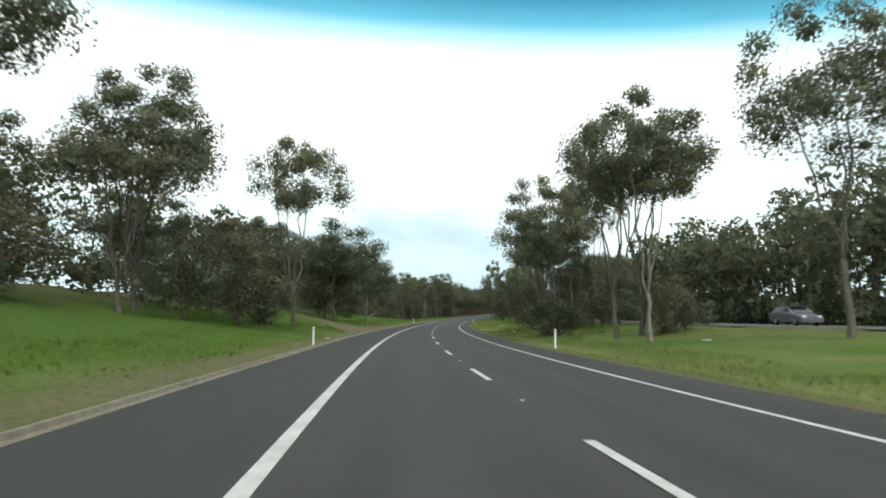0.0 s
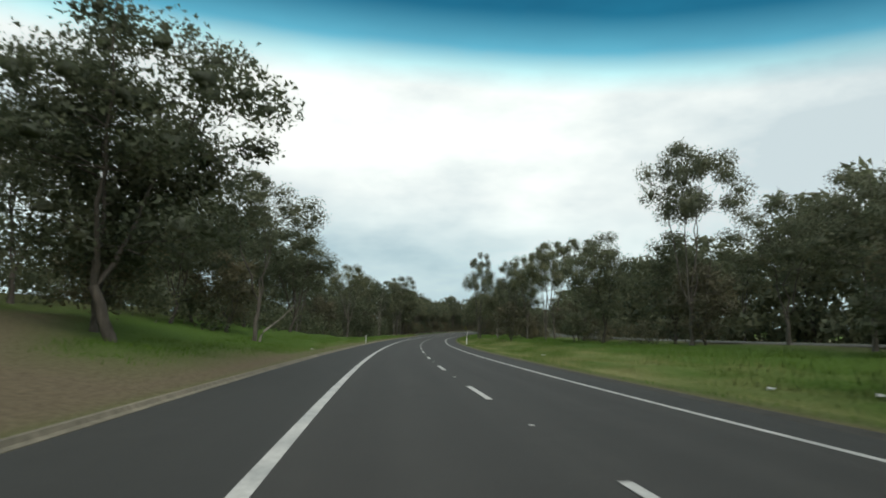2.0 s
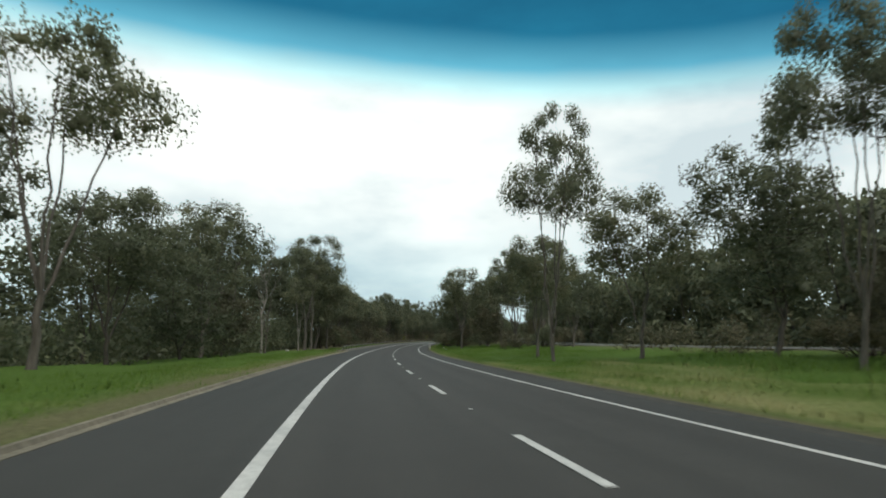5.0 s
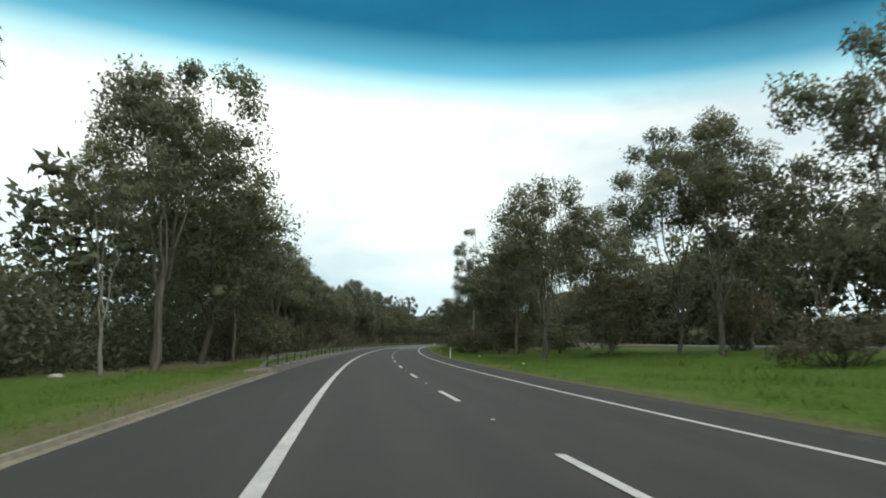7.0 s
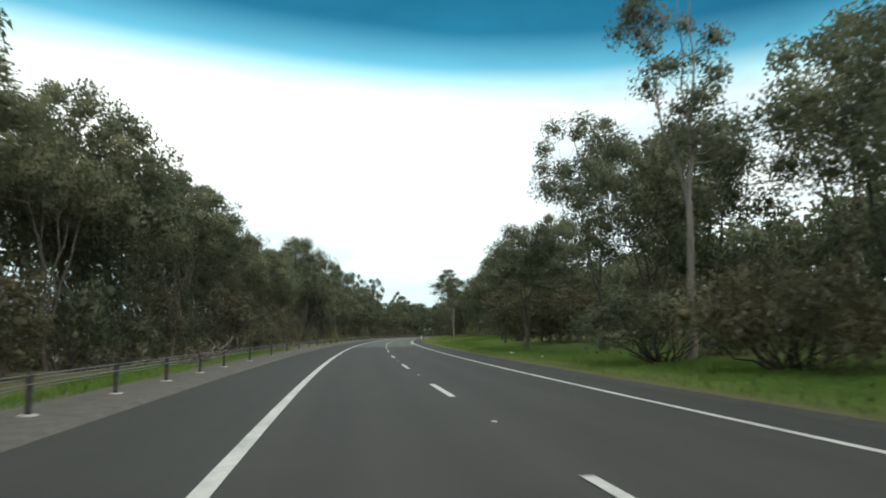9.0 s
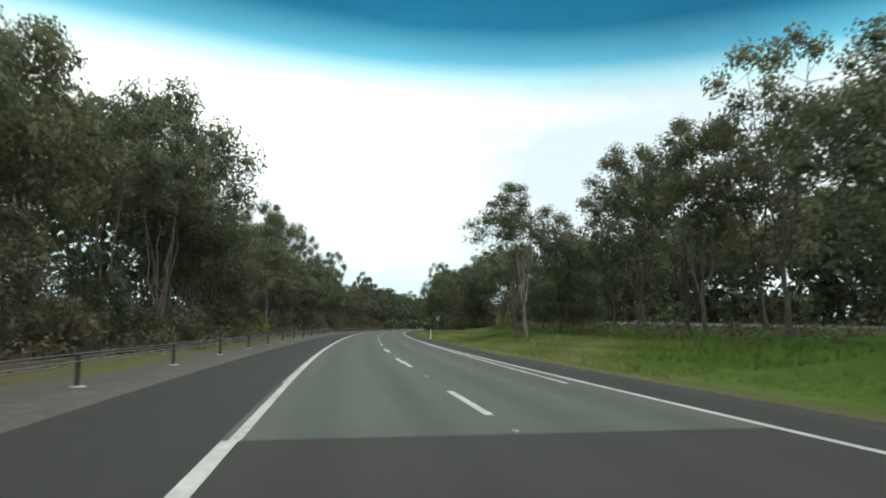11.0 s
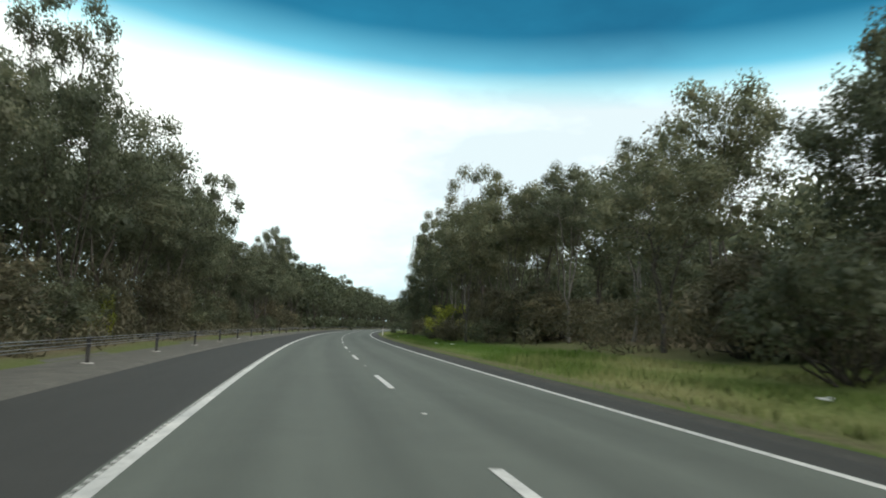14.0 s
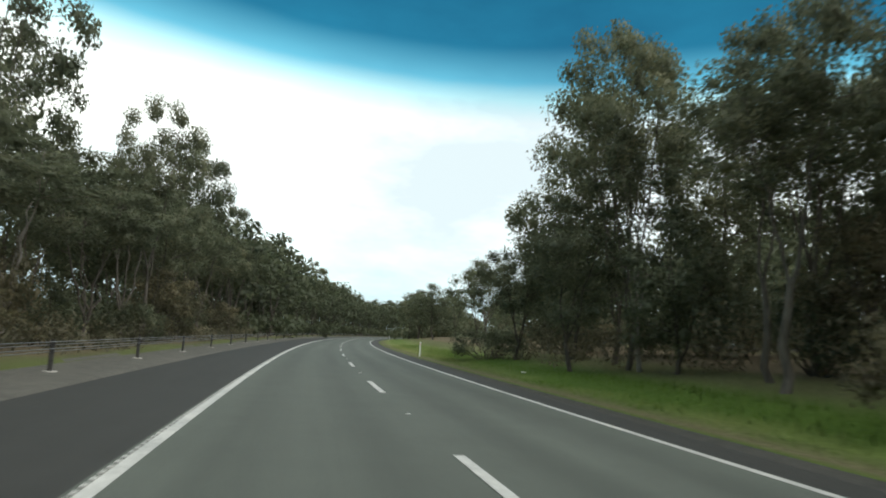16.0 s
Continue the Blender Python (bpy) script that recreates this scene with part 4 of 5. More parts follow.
RIGHT_TREES = [
    ("open", 18, 21, 15, 4.6), ("open", 33, 16.8, 16.4, 4.8), ("umbrella", 29.5, 14.2, 14, 3.8), ("slim", 26, 15.1, 12.5, 2.7), ("open", 48, 13.2, 14, 4.4),
    ("open", 44, 12.2, 9.4, 2.8), ("slim", 54, 17, 14.8, 2.4), ("open", 52, 18.4, 15.5, 3.2), ("dense", 57, 18.5, 8.4, 2.8), ("open", 60, 15.2, 12.5, 4), ("sapling", 72, 24.2, 6.5, 3), ("sapling", 64, 14.1, 5.0, 2.2),
    ("shrub", 40, 12.4, 3.2, 2.6), ("shrub", 57, 15.5, 1.8, 1.8), ("dense", 76, 25, 9, 3.4), ("dense", 68, 24, 8.5, 3.2), ("open", 99, 22.8, 15.6, 4.2), ("sapling", 76, 22.5, 6, 2.6), ("sapling", 100, 24.4, 7, 3), ("dense", 105, 24, 9.5, 3.4), ("dense", 90, 25, 9, 3.4), ("dense", 82, 24.6, 9, 3.2),
    ("dense", 114, 20.5, 10.5, 3.4), ("open", 130, 22.6, 12.8, 3.8), ("sapling", 130.5, 22, 5.2, 2.6), ("open", 142, 20.2, 13.2, 3.3), ("open", 151, 23, 15.4, 4),
    ("sapling", 147, 16.2, 6.4, 2.8), ("open", 158, 19.8, 13.2, 3.2), ("open", 164, 18, 13.6, 3.2), ("dense", 173, 20.5, 11, 3.6), ("open", 186, 13.4, 17.4, 3.4),
    ("dense", 180, 16.8, 9.6, 3.2), ("dense", 193, 14, 9, 3), ("dense", 208, 19, 7.2, 2.5), ("slim", 204, 18, 10.5, 2.4), ("open", 216, 23, 9, 3.4), ("dense", 236, 24, 10, 3.4), ("dense", 244, 24.8, 10.5, 3.4),
    ("open", 229, 22.4, 14.4, 4.4), ("shrub", 228, 18.8, 2.6, 2.2), ("open", 240, 20.8, 14, 4.2), ("open", 247, 21.5, 15, 4.4), ("dense", 252, 13.8, 12.8, 4.3),
    ("sapling", 249, 17.4, 7, 2.8), ("dense", 262, 21.5, 12.6, 4), ("open", 266, 14.6, 11.6, 3.5), ("dense", 273, 14.2, 10, 3.3), ("dense", 279, 16, 10.6, 3.5),
    ("shrub", 284, 13, 3.4, 2.8), ("shrub", 290, 12.4, 3.0, 2.8), ("shrub", 279, 15.5, 3.2, 2.4), ("airy", 290, 13.4, 17, 2.7), ("open", 282, 22.5, 14.5, 4.4),
    ("open", 294, 23.5, 14.5, 4.4), ("dense", 300, 20, 13.4, 4), ("dense", 308, 22, 13.6, 4.2), ("dense", 287, 19.5, 12, 3.8), ("dense", 297, 15, 10.8, 3.4), ("open", 304, 15, 13.4, 3.8), ("dense", 309, 12, 8, 2.8), ("sapling", 316, 13.4, 5.2, 2.4),
    ("dense", 319, 17.6, 9, 3.2), ("dense", 328, 14.2, 8.6, 3), ("open", 334, 21, 13, 4), ("sapling", 340, 16, 6, 2.4), ("dense", 348, 20, 11, 3.8),
    ("open", 358, 22, 14.8, 4.2), ("open", 363, 20.4, 12.6, 3.8), ("open", 373, 20.8, 13.4, 4.2), ("slim", 376, 13.8, 11.4, 2.8), ("slim", 380.5, 13.6, 11.2, 2.9), ("dense", 370, 23, 12, 4),
    ("dense", 384, 18.4, 10.2, 3.2), ("umbrella", 403, 17.6, 8.8, 3.6), ("sapling", 399, 20.8, 5.5, 2.4), ("dense", 396, 22.5, 11, 3.8), ("dense", 352, 24.4, 11.5, 3.8), ("dense", 364, 24.6, 12, 3.8), ("dense", 380, 24.2, 12, 3.8), ("dense", 388, 24.8, 11.5, 3.6), ("wattle", 412.6, 19.1, 3.1, 0.95),
    ("dense", 420, 21.5, 11, 4.2), ("dense", 425, 12.4, 8.2, 2.0), ("dense", 411, 21, 9.5, 3.2), ("dense", 430, 18, 10.4, 3.2),
    ("dense", 437, 19.6, 11, 3.4), ("open", 439, 23.4, 12.8, 3.8), ("dense", 450, 21, 12.8, 3.8), ("dense", 445, 15.5, 8.5, 2.8), ("dense", 462, 23, 11, 3.6),
    ("open", 465, 15, 11, 3.2), ("open", 462.5, 17.6, 12, 3.2), ("dense", 468, 22.4, 12.6, 3.4), ("slim", 458, 16.4, 10.5, 2.2), ("slim", 454, 18.4, 11, 2.2), ("dense", 470, 12.6, 10.2, 3), ("open", 475, 14.8, 14.4, 3.4), ("dense", 474, 19.8, 12.6, 3.8), ("wattle", 479, 12.8, 3.6, 2.1),
    ("shrub", 483.5, 11.9, 1.5, 1.1), ("dense", 500, 21.4, 12, 3.8), ("dense", 492, 22.4, 12.4, 3.8), ("dense", 484, 22.8, 12.4, 3.8), ("dense", 508, 20.4, 11.4, 3.6), ("sapling", 496, 18.6, 6, 2.4), ("sapling", 488, 20, 6.4, 2.4), ("shrub", 474, 12.2, 2.2, 1.8), ("shrub", 487, 12.6, 2.6, 2.2), ("shrub", 466, 13.6, 2.0, 1.8), ("dense", 490, 16, 12.6, 3.7), ("slim", 494, 13.6, 9.6, 2.4), ("slim", 488, 14.4, 10.5, 2.2), ("slim", 484, 15.2, 11, 2.2), ("slim", 496.5, 15.2, 9.8, 2.2), ("slim", 492, 17.8, 11, 2.2), ("slim", 503, 14.2, 9.6, 2.0), ("slim", 482, 17.4, 11, 2.2), ("slim", 486.5, 19, 12, 2.2),
    ("open", 498, 17.8, 13, 4), ("open", 504, 14.2, 14.2, 3.0), ("sapling", 501, 14.6, 6.5, 2.2), ("open", 508, 15.4, 16.6, 3.9), ("dense", 513, 15.2, 11.4, 3.2), ("dense", 505, 12.2, 7.4, 2.4),
    ("dense", 516, 13, 6.8, 2.4), ("shrub", 518, 12, 2.2, 2), ("dense", 526, 21, 9.5, 3.6), ("dense", 540, 23, 10, 3.8), ("umbrella", 556, 20, 10, 3.6),
    ("dense", 575, 22, 10.5, 4), ("dense", 600, 18, 10, 4), ("dense", 622, 16, 10.5, 4),
]
for kind, s, u, H, R in LEFT_TREES + RIGHT_TREES:
    grow(kind, s, u, H, R)

# the closed wood on the left: a front row, one behind, undergrowth; taller trees where they stand out
TALL = {376: 17, 394: 18.5, 456: 18.5, 517: 23.5, 523: 19, 545: 19, 566: 18, 640: 17.5}
s = 266.0
while s < 560:
    grow(placing.choice(("dense", "open", "open", "slim")), s, -9.6 + placing.uniform(-1.0, 0.9), placing.uniform(9.8, 13) - (2 if 395 < s < 440 or 484 < s < 514 else 0), placing.uniform(3.0, 3.8))
    s += placing.uniform(5.5, 8)
s = 262.0
while s < 600:
    tall = placing.uniform(10, 12) if 395 < s < 440 or 482 < s < 530 else placing.uniform(11.5, 14.5) if s < 330 else placing.uniform(13, 16)
    grow(placing.choice(("dense", "open", "open")), s, -14.5 + placing.uniform(-1.5, 1.5), tall, placing.uniform(3.6, 4.6))
    s += placing.uniform(6.5, 9.5)
for q, h in TALL.items():
    grow("open", q, {376: -11, 394: -18, 456: -12, 517: -16.5, 523: -16.8, 545: -11.2, 566: -12, 640: -9}[q], h, 4.4 if h > 20 else 3.6)
s = 258.0
while s < 545:
    grow(placing.choice(("sapling", "sapling", "shrub")), s, -8.2 + placing.uniform(-2.2, 0.5), placing.uniform(2.6, 5.5), placing.uniform(1.4, 2.2))
    s += placing.uniform(4.5, 7)
for s, u in ((392, -8.2), (397, -8.0), (341, -8.4), (455, -8.4)):
    grow("wattle", s, u, 2.8, 0.7)
# scrub below the median trees where they stand close
for s0, s1, u0, u1, n in ((262, 330, 15, 24, 16), (426, 520, 15.5, 25, 34), (384, 426, 22.5, 25, 6), (432, 478, 13.2, 18, 9), (100, 200, 20, 25.5, 5), (205, 262, 22, 25.5, 3), (18, 66, 18, 25, 7)):
    for _ in range(n):
        s, u = placing.uniform(s0, s1), placing.uniform(u0, u1)
        s = s + 24 if 130 < s < 152 and u > 18.5 else s
        grow(placing.choice(("sapling", "sapling", "shrub")), s, u, placing.uniform(2.2, 5.2), placing.uniform(1.5, 2.4))


for pool in PROTO.values():
    for ob, _h, _r, used in pool:
        if not used:
            for child in list(ob.children):
                bpy.data.objects.remove(child)
            bpy.data.objects.remove(ob)

# ---- woods farther off: uncounted trees, one object for the wood and one for the leaves ----
def far_wood(name, spots, label, seed):
    rng = np.random.default_rng(seed)
    woods, crowns = [], []
    kinds = [gum(900 + k, H=14, R=3.9, low=lo, stems=2, fork=0.2, clumps=16, clump=1.65, count=26, leaf=0.7, thin=0.4, trunk=0.16, hollow=0.35, sides=4, twigs=0) for k, lo in enumerate((0.15, 0.3, 0.4))]
    for s, u, H in spots:
        (wv, wf), (lv, lf, ln) = kinds[rng.integers(3)]
        a, f = rng.random() * 2 * np.pi, H / 14
        rot = np.array([[math.cos(a), -math.sin(a), 0], [math.sin(a), math.cos(a), 0], [0, 0, 1]])
        base = np.array(spot(s, u, -0.2))
        woods.append((wv @ rot.T * f + base, wf))
        crowns.append((lv @ rot.T * np.array([f * 1.1, f * 1.1, f]) + base, lf, ln @ rot.T))
    low = np.array([np.array(spot(s + rng.normal() * 2.5, u + rng.normal() * 2.5, 0.9 + 1.6 * rng.random())) for s, u, H in spots for _ in range(6)])
    fat = 1.3 + 1.0 * rng.random(len(low))
    crowns.append(leaves(rng, low, fat, 40, 0.6, 0.34, 0.1, 0.9))
    crowns.append(leaves(rng, low, fat * 0.6, 10, 0.9, 0.6, 0.0, 0.9))
    top = tagged(new(name), label, "woodland", kind="stuff")
    mesh_object("trunks", *gather(woods), M_BARK_DARK, top)["kind"] = "stuff"
    foliage_mesh("leaves", gather(crowns), M_LEAF_DARK, top)["kind"] = "stuff"


field = random.Random(9)
spots = []
for s in np.arange(-40, 262, 8.0):
    spots += [(s + field.uniform(-3, 3), u + field.uniform(-3, 3), field.uniform(9, 13)) for u in (-25,)]
for s in np.arange(258, 820, 7.5):
    spots += [(s + field.uniform(-3, 3), u + field.uniform(-2, 2), field.uniform(13, 18)) for u in (-19.5,)]
for s in np.arange(560, 860, 6.0):
    spots += [(s + field.uniform(-3, 3), u + field.uniform(-2, 2), field.uniform(12, 17)) for u in (-9.5, -14)]
far_wood("woodland", spots, "dark gum woodland stretching beside the road", 3)
urng = np.random.default_rng(8)
UNDER = np.concatenate([[urng.uniform(200, 620, 420), urng.uniform(-17.5, -11, 420), urng.uniform(0.5, 2.6, 420)], [urng.uniform(10, 260, 340), urng.uniform(-24, -14.5, 340), urng.uniform(0.4, 3.2, 340)], [urng.uniform(255, 640, 1000), urng.uniform(-22, -15.5, 1000), urng.uniform(0.6, 7.5, 1000)], [urng.uniform(95, 260, 120), urng.uniform(-16, -11.5, 120), urng.uniform(0.3, 2.2, 120)], [urng.uniform(0, 262, 620), urng.uniform(-31, -24, 620), urng.uniform(0.3, 6.5, 620)], [urng.uniform(196, 262, 190), urng.uniform(-22, -12.5, 190), urng.uniform(0.4, 5.0, 190)]], axis=1)
low = np.array([np.array(spot(s, u, h)) for s, u, h in zip(*UNDER)])
thicket = foliage_mesh("undergrowth", gather([leaves(urng, low, urng.uniform(1.0, 1.9, UNDER.shape[1]), 95, 0.34, 0.19, 0.1, 0.9)]), M_LEAF_DARK, None)
tagged(thicket, "tangled dark undergrowth between the trunks", "undergrowth", kind="stuff")
BEYOND = np.array([urng.uniform(0, 640, 2300), urng.uniform(40.5, 47.5, 2300), 10.5 * urng.random(2300) ** 1.3])
low = np.array([np.array(spot(s, u, h)) for s, u, h in zip(*BEYOND)])
edge = foliage_mesh("undergrowth", leaves(urng, low, urng.uniform(1.2, 2.1, len(low)), 40, 0.9, 0.55, 0.1, 0.9), M_LEAF_DARK, None)
tagged(edge, "dark scrub along the edge of the far woodland", "undergrowth", kind="stuff")
BRUSH = np.concatenate([[urng.uniform(424, 530, 470), urng.uniform(13.0, 25.5, 470), urng.uniform(0.2, 1.7, 470)], [urng.uniform(262, 345, 110), urng.uniform(15.5, 25.5, 110), urng.uniform(0.2, 1.6, 110)],
                        [urng.uniform(295, 570, 320), urng.uniform(-9.5, -6.5, 320), urng.uniform(0.0, 0.7, 320)], [urng.uniform(158, 200, 45), urng.uniform(21, 25.5, 45), urng.uniform(0.2, 1.5, 45)], [urng.uniform(352, 428, 190), urng.uniform(17.5, 25, 190), urng.uniform(-0.35, 0.25, 190)], [urng.uniform(98, 132, 35), urng.uniform(21, 25.5, 35), urng.uniform(0.2, 1.5, 35)]], axis=1)
low = np.array([np.array(spot(s, u, h)) for s, u, h in zip(*BRUSH)])
brush = foliage_mesh("undergrowth", leaves(urng, low, urng.uniform(0.6, 1.3, len(low)), 90, 0.26, 0.085, -0.3, 0.9), M_LEAF_BROWN, None)
tagged(brush, "brown-green brush below the roadside trees", "undergrowth", kind="stuff")
spots = []
for s in np.arange(-20, 860, 7.5):
    spots += [(s + field.uniform(-3, 3), u + field.uniform(-2.5, 2.5), field.uniform(12, 16.5)) for u in (42,)]
for s in np.arange(60, 560, 6.5):
    spots.append((s + field.uniform(-3, 3), 48 + field.uniform(-2.5, 2.5), field.uniform(12.5, 16.5)))
for s in np.arange(640, 860, 7.0):
    spots += [(s + field.uniform(-3, 3), u + field.uniform(-2, 2), field.uniform(9, 12)) for u in (14, 19, 24)]
far_wood("woodland", spots, "dark gum woodland beyond the opposite carriageway", 4)

# ---- grass blades on the verges ----
grng = np.random.default_rng(21)


def blades(name, bands, label):
    vs, dry = [], []
    for s0, s1, u0, u1, n, h in bands:
        bs, bu = grng.uniform(s0, s1, n), grng.uniform(u0, u1, n)
        keep = soil(bs, bu) < 0.35 + 0.4 * grng.random(n)
        bs, bu = bs[keep], bu[keep]
        x, y, z = along(bs, bu)
        z = z + ground_height(bs, bu) - 0.02
        m = len(bs)
        hh = h * grng.uniform(0.5, 1.3, m) * (0.75 + 0.5 * np.sin(bs * 0.21 + bu * 0.9) * np.sin(bu * 1.7 + bs * 0.05))
        a = grng.uniform(0, 2 * np.pi, m)
        w = grng.uniform(0.012, 0.03, m)
        lean = grng.normal(size=(m, 2)) * 0.35 * hh[:, None]
        p = np.stack([x, y, z], 1)
        side = np.stack([np.cos(a) * w, np.sin(a) * w, np.zeros(m)], 1)
        tip = p + np.stack([lean[:, 0], lean[:, 1], hh], 1)
        vs.append(np.stack([p - side, p + side, tip], 1).reshape(-1, 3))
        dry.append(np.repeat(np.clip(dryness(bs, bu) + 0.1 * grng.normal(size=m), -1, 1), 3))
        ahead = np.interp(bs, AXIS_S, AXIS_T)
        turn = (np.cross(side, tip - p)[:, :2] * np.stack([np.sin(ahead), np.cos(ahead)], 1)).sum(1) > 0
        vs[-1] = np.where(turn[:, None, None], vs[-1].reshape(-1, 3, 3)[:, ::-1], vs[-1].reshape(-1, 3, 3)).reshape(-1, 3)
    v = np.concatenate(vs)
    ob = mesh_object(name, v, np.arange(len(v)).reshape(-1, 3), M_BLADE)
    set_attribute(ob.data, "dry", np.concatenate(dry))
    up = grng.normal(size=(len(v) // 3, 3)) * 0.22 + np.array([0, 0, 1.0])
    ob.data.polygons.foreach_set("use_smooth", [True] * len(ob.data.polygons))
    ob.data.normals_split_custom_set_from_vertices(np.repeat(up / np.linalg.norm(up, axis=1, keepdims=True), 3, 0).tolist())
    return tagged(ob, label, "grass", kind="stuff")


blades("grass", [(-12, 180, 9.1, 13, 26000, 0.20), (180, 345, 9.1, 12.5, 20000, 0.17), (365, 450, 8.66, 9.2, 3600, 0.22), (345, 450, 9.1, 14, 30000, 0.30), (393.6, 396.6, 9.05, 9.8, 260, 0.42), (450, 560, 9.1, 12.5, 12000, 0.20),
                 (40, 180, 12, 22, 24000, 0.30), (190, 262, 12, 21, 12000, 0.25), (345, 415, 13, 20, 14000, 0.32)], "long green and straw-coloured grass on the median")
blades("grass", [(-12, 130, -9, -3.6, 24000, 0.18), (130, 242, -8, -3.5, 20000, 0.16), (242, 330, -7, -5.1, 9000, 0.2)], "short green grass on the roadside bank")
# ---- vehicles on the opposite carriageway ----
def wheel(parent, x, y, r):
    hub = new("wheel")
    hub.parent = parent
    hub.location = (x, y, r)
    bm = bmesh.new()
    bmesh.ops.create_cone(bm, cap_ends=True, segments=20, radius1=r, radius2=r, depth=0.2, matrix=Matrix.Rotation(radians(90), 4, "Y"))
    bmesh.ops.bevel(bm, geom=[e for e in bm.edges if len(e.link_faces) == 2 and e.calc_face_angle(0) > 1], offset=0.04, segments=2, affect="EDGES")
    part("tyre", bm, M_TYRE, hub)
    bm = bmesh.new()
    bmesh.ops.create_cone(bm, cap_ends=True, segments=16, radius1=r * 0.62, radius2=r * 0.55, depth=0.215, matrix=Matrix.Rotation(radians(90), 4, "Y"))
    part("rim", bm, M_RIM, hub)


def hull(bm, profile, half, taper):
    """A body from a side profile of (y, z) points, pulled in towards the top."""
    top = max(z for _, z in profile)
    rings = []
    for sx in (-1, 1):
        rings.append([bm.verts.new((sx * half * (1 - taper * max(0, (z - 0.9) / max(top - 0.9, 0.1))), y, z)) for y, z in profile])
    n = len(profile)
    for i in range(n):
        bm.faces.new((rings[0][i], rings[0][(i + 1) % n], rings[1][(i + 1) % n], rings[1][i]))
    bm.faces.new(rings[0][::-1])
    bm.faces.new(rings[1])
    bmesh.ops.recalc_face_normals(bm, faces=bm.faces[:])
    bmesh.ops.bevel(bm, geom=bm.edges[:], offset=0.06, segments=2, affect="EDGES", profile=0.6)


def vehicle(name, profile, length, height, half, paint, roof, nose, screen, label):
    """Front towards -y."""
    top = new(name)
    bm = bmesh.new()
    hull(bm, profile, half, 0.16)
    part("body", bm, paint, top, smooth=False)
    bm = bmesh.new()
    box(bm, (half * 1.55, length * 0.5, 0.05), (0, roof, height + 0.005), 0.02)
    part("roof_panel", bm, M_WHITE if paint is M_VAN else paint, top)
    bm = bmesh.new()
    (y0, z0), (y1, z1) = screen
    a, b = Vector((0, y0, z0)), Vector((0, y1, z1))
    ang = math.degrees(math.atan2(z1 - z0, y1 - y0))
    box(bm, (half * 1.5, (b - a).length * 0.86, 0.03), (a + b) / 2 + Vector((0, -0.012, 0.016)), 0.01, (ang, 0, 0))
    part("windscreen", bm, M_GLASS, top)
    for sx in (-1, 1):
        bm = bmesh.new()
        box(bm, (0.03, length * 0.42, (height - z0) * 0.62), (sx * half * 0.925, roof, (height + z0) / 2), 0.02, (0, sx * -9, 0))
        part("side_window", bm, M_GLASS, top)
        bm = bmesh.new()
        box(bm, (0.32, 0.08, 0.16), (sx * half * 0.68, nose + 0.03, 0.72), 0.03)
        part("headlight", bm, M_LAMP, top, "clear headlight")
        for y in (nose + 0.85, nose + length - 0.85):
            wheel(top, sx * (half - 0.1), y, 0.33)
    bm = bmesh.new()
    box(bm, (half * 1.8, 0.14, 0.26), (0, nose + 0.02, 0.42), 0.05)
    part("bumper", bm, paint, top)
    return tagged(top, label, "vehicle")


van = vehicle("van", [(-2.4, 0.3), (-2.4, 0.95), (-1.5, 1.15), (-0.75, 1.9), (2.3, 1.92), (2.4, 1.2), (2.4, 0.3)], 4.8, 1.95, 0.92, M_VAN, 0.8, -2.42, ((-1.45, 1.18), (-0.78, 1.86)), "dark van with a pale roof on the opposite carriageway")
van.matrix_basis = stand(160, 31.2, 0, (0.94, 0.94, 0.94), dz=0.06)
car = vehicle("car", [(-2.2, 0.3), (-2.2, 0.7), (-1.1, 0.92), (-0.3, 1.42), (1.1, 1.44), (1.9, 1.0), (2.25, 0.95), (2.25, 0.3)], 4.4, 1.46, 0.87, M_CAR, 0.5, -2.22, ((-1.05, 0.95), (-0.32, 1.39)), "grey sedan on the opposite carriageway")
car.matrix_basis = stand(40, 31.0, 0, dz=0.06)

# ---- small things on the verges ----
def rock(seed, size):
    bm = bmesh.new()
    bmesh.ops.create_icosphere(bm, subdivisions=2, radius=0.5)
    for v in bm.verts:
        v.co *= 1 + 0.35 * noise.noise(v.co * 2.3 + Vector((seed, 0, 0)))
        v.co.z *= 0.55
    ob = part("rock", bm, M_ROCK, None)
    ob.scale = size
    return tagged(ob, "pale rounded rock half sunk in the grass", "rock", "rocks on the verge")


stones = random.Random(2)
first_rock = rock(3, (0.5, 0.4, 0.4))
first_rock.matrix_basis = stand(57, -7.5, 20, (0.6, 0.45, 0.4))
for s, u, k in ((418, 11.4, 0.45), (232, -10.2, 0.6), (36, -3.9, 0.35), (100, -4.6, 0.3), (300, 10.6, 0.25), (360, -6.6, 0.35)):
    copy_thing(first_rock, Matrix.Identity(4)).matrix_basis = stand(s, u, stones.uniform(0, 360), (k, k * 0.8, k * 0.7))
bm = bmesh.new()
box(bm, (0.20, 0.14, 0.03), (0, 0, 0.03), 0.008, (6, 4, 0))
box(bm, (0.10, 0.12, 0.02), (0.11, 0.02, 0.05), 0.006, (-12, 20, 30))
scrap = tagged(part("litter", bm, M_LITTER, None), "crumpled pale scrap lying in the grass", "litter", "scraps in the grass")
scrap.matrix_basis = stand(22, 16.4, 30, (2.0, 2.0, 1))
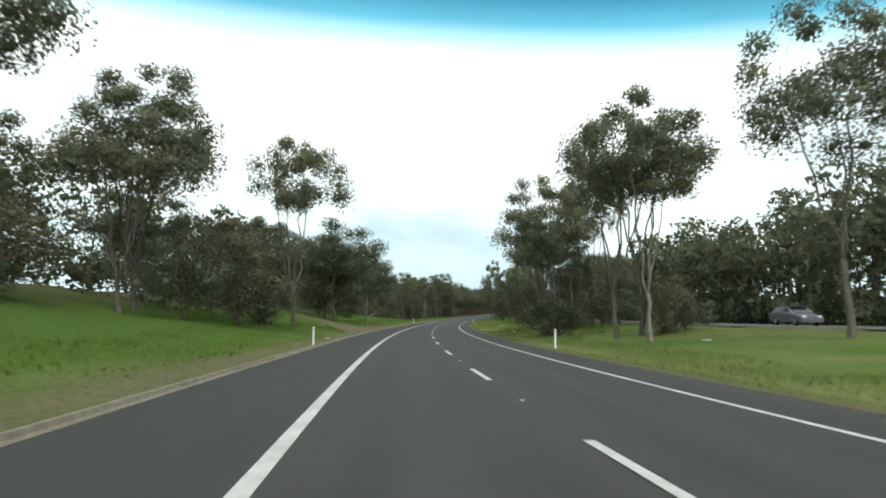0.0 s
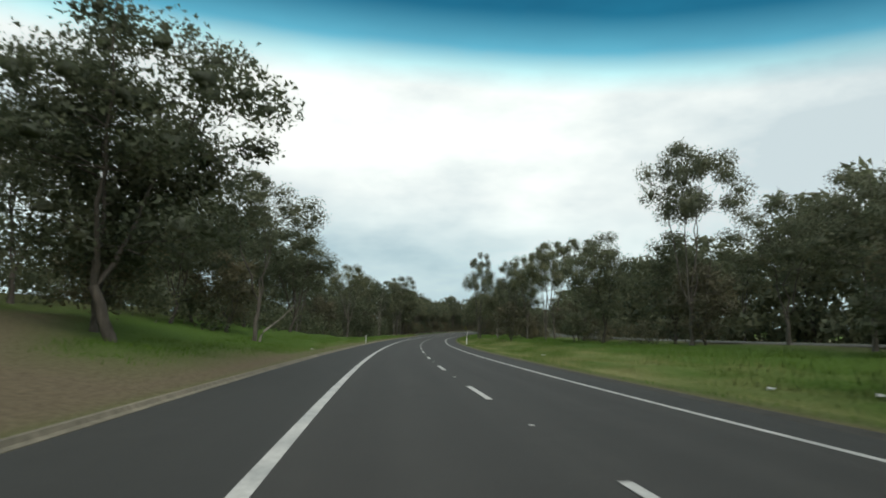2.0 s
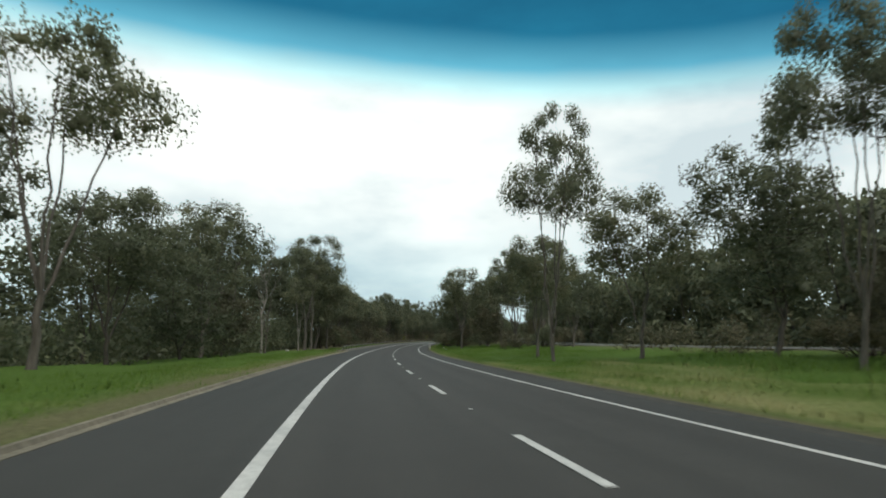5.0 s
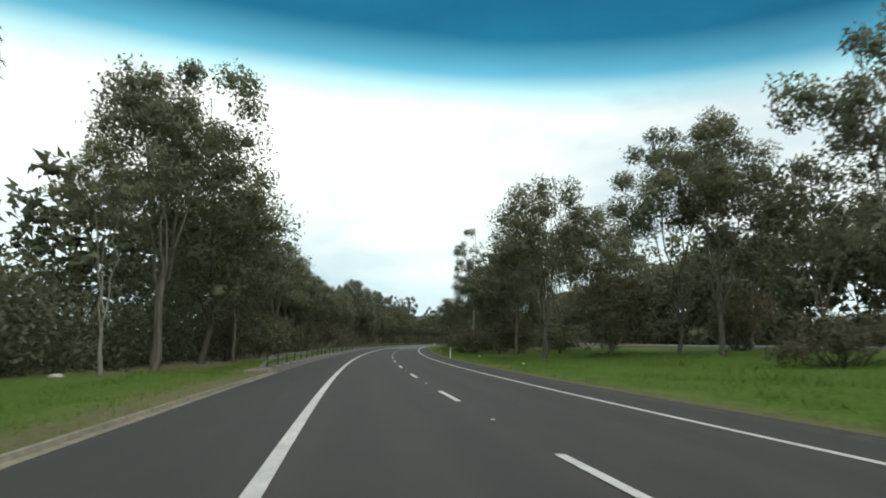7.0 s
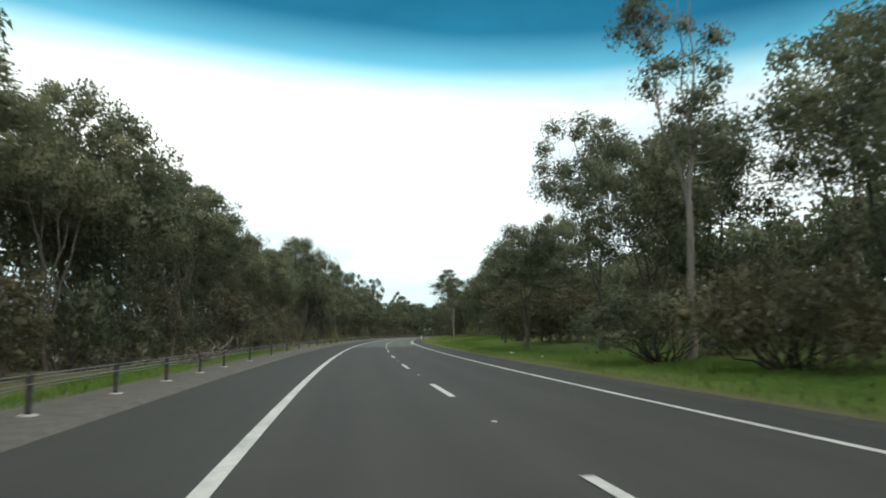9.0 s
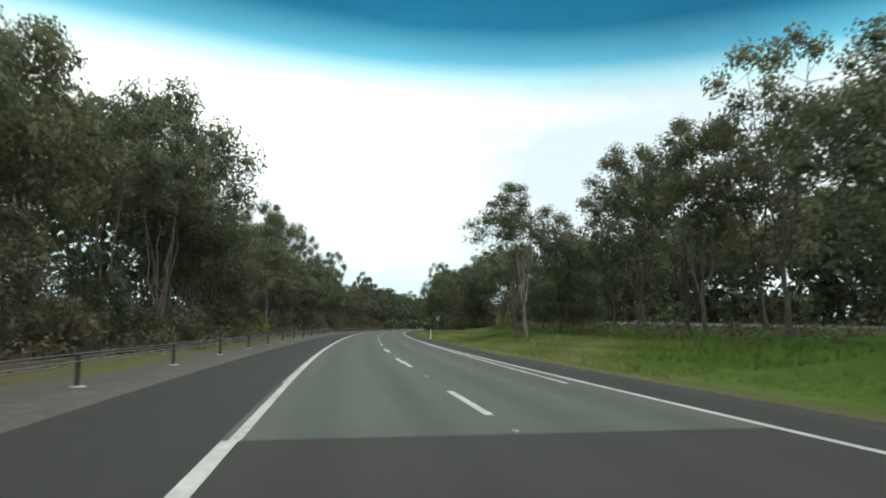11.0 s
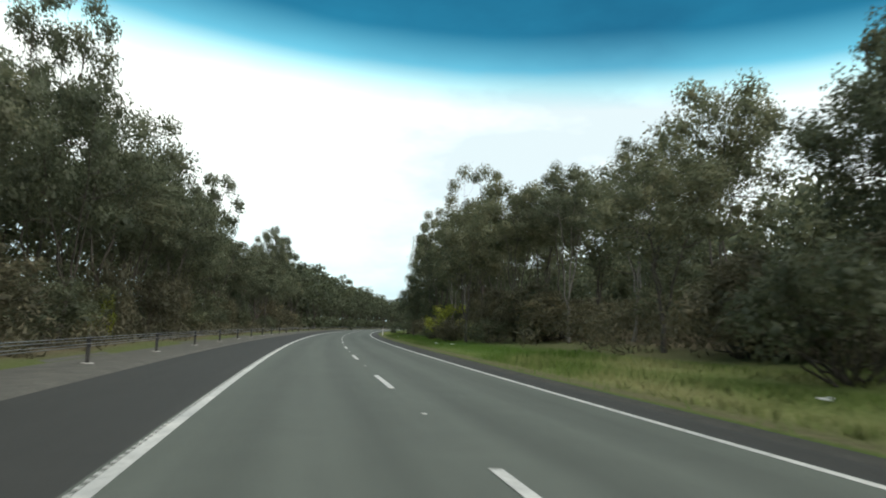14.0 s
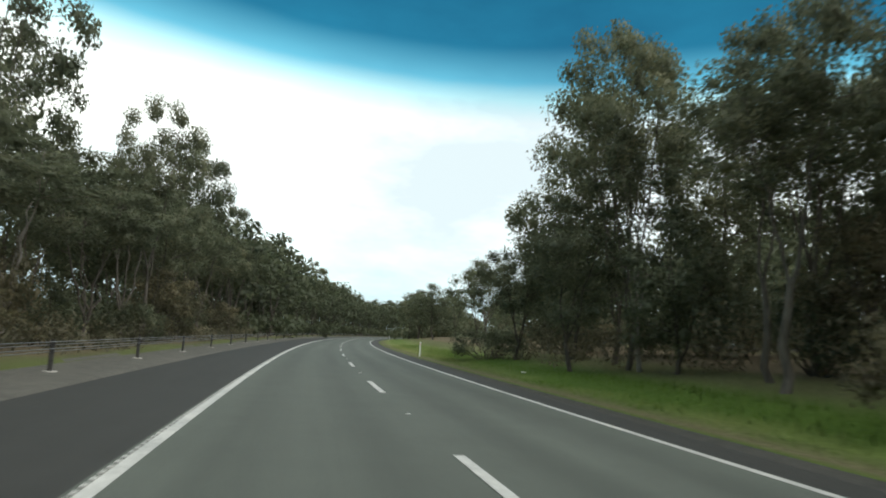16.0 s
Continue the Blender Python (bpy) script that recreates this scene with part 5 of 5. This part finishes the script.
for s, u in ((56, 11.6), (58.5, 12.3), (67, 10.8), (64, 11.4), (95, 11.2), (246, 11.0), (268, 11.6), (305, 10.2), (416, 10.9), (414, 11.6), (431, 11.0), (470, 10.4), (466, 10.9), (505, 10.2)):
    copy_thing(scrap, Matrix.Identity(4)).matrix_basis = stand(s, u, stones.uniform(0, 360), (1, 1, 1), 0.05)


def fallen(seed, length):
    rng = np.random.default_rng(seed)
    main = bend_path(rng, (0, 0, 0.08), (length, 0.3, 0.55), 8, -0.05, 0.03)
    pieces = [tube(main, np.linspace(0.09, 0.02, 8), 7)]
    for i in (3, 4, 5, 6):
        pieces.append(tube(bend_path(rng, main[i], main[i] + np.array([0.7, rng.normal() * 0.7, 0.5 + 0.4 * rng.random()]), 4, 0, 0.05), np.linspace(0.035, 0.008, 4), 5))
    return gather(pieces)


lean_line = np.array([(0, 0, -0.2), (-0.35, 0, 0.5), (-0.95, 0.05, 1.15), (-1.7, 0.1, 1.75), (-2.5, 0.1, 2.5), (-3.1, 0.2, 3.5), (-3.5, 0.2, 4.8)])
lean = tagged(mesh_object("fallen_tree", *tube(lean_line, np.linspace(0.17, 0.07, 7), 8), M_BARK_DARK, smooth=True), "dark half-fallen bare tree leaning among the median trees", "tree")
lean.matrix_basis = stand(55, 15.2)
limb_line = np.array([(0, 0, -0.2), (0.12, 0, 0.35), (0.32, 0.02, 0.68), (0.8, 0.05, 1.05), (1.4, 0.1, 1.55), (2.0, 0.12, 2.15), (2.25, 0.15, 2.5)])
limb = tagged(mesh_object("leaning_branch", *tube(limb_line, np.linspace(0.085, 0.03, 7), 8), M_BARK_PALE, smooth=True), "bare pale branch leaning out beside a gum trunk", "branch")
limb.matrix_basis = stand(96.3, -7.55)
branch = tagged(mesh_object("fallen_branch", *fallen(4, 3.4), M_BARK_PALE, smooth=True), "pale fallen branch leaning by the trees", "branch", "fallen branches")
branch.matrix_basis = stand(310, -8, 70)
for s, u, a in ((488, 12.4, 20), (253, 18.5, 110)):
    copy_thing(branch, Matrix.Identity(4)).matrix_basis = stand(s, u, a)
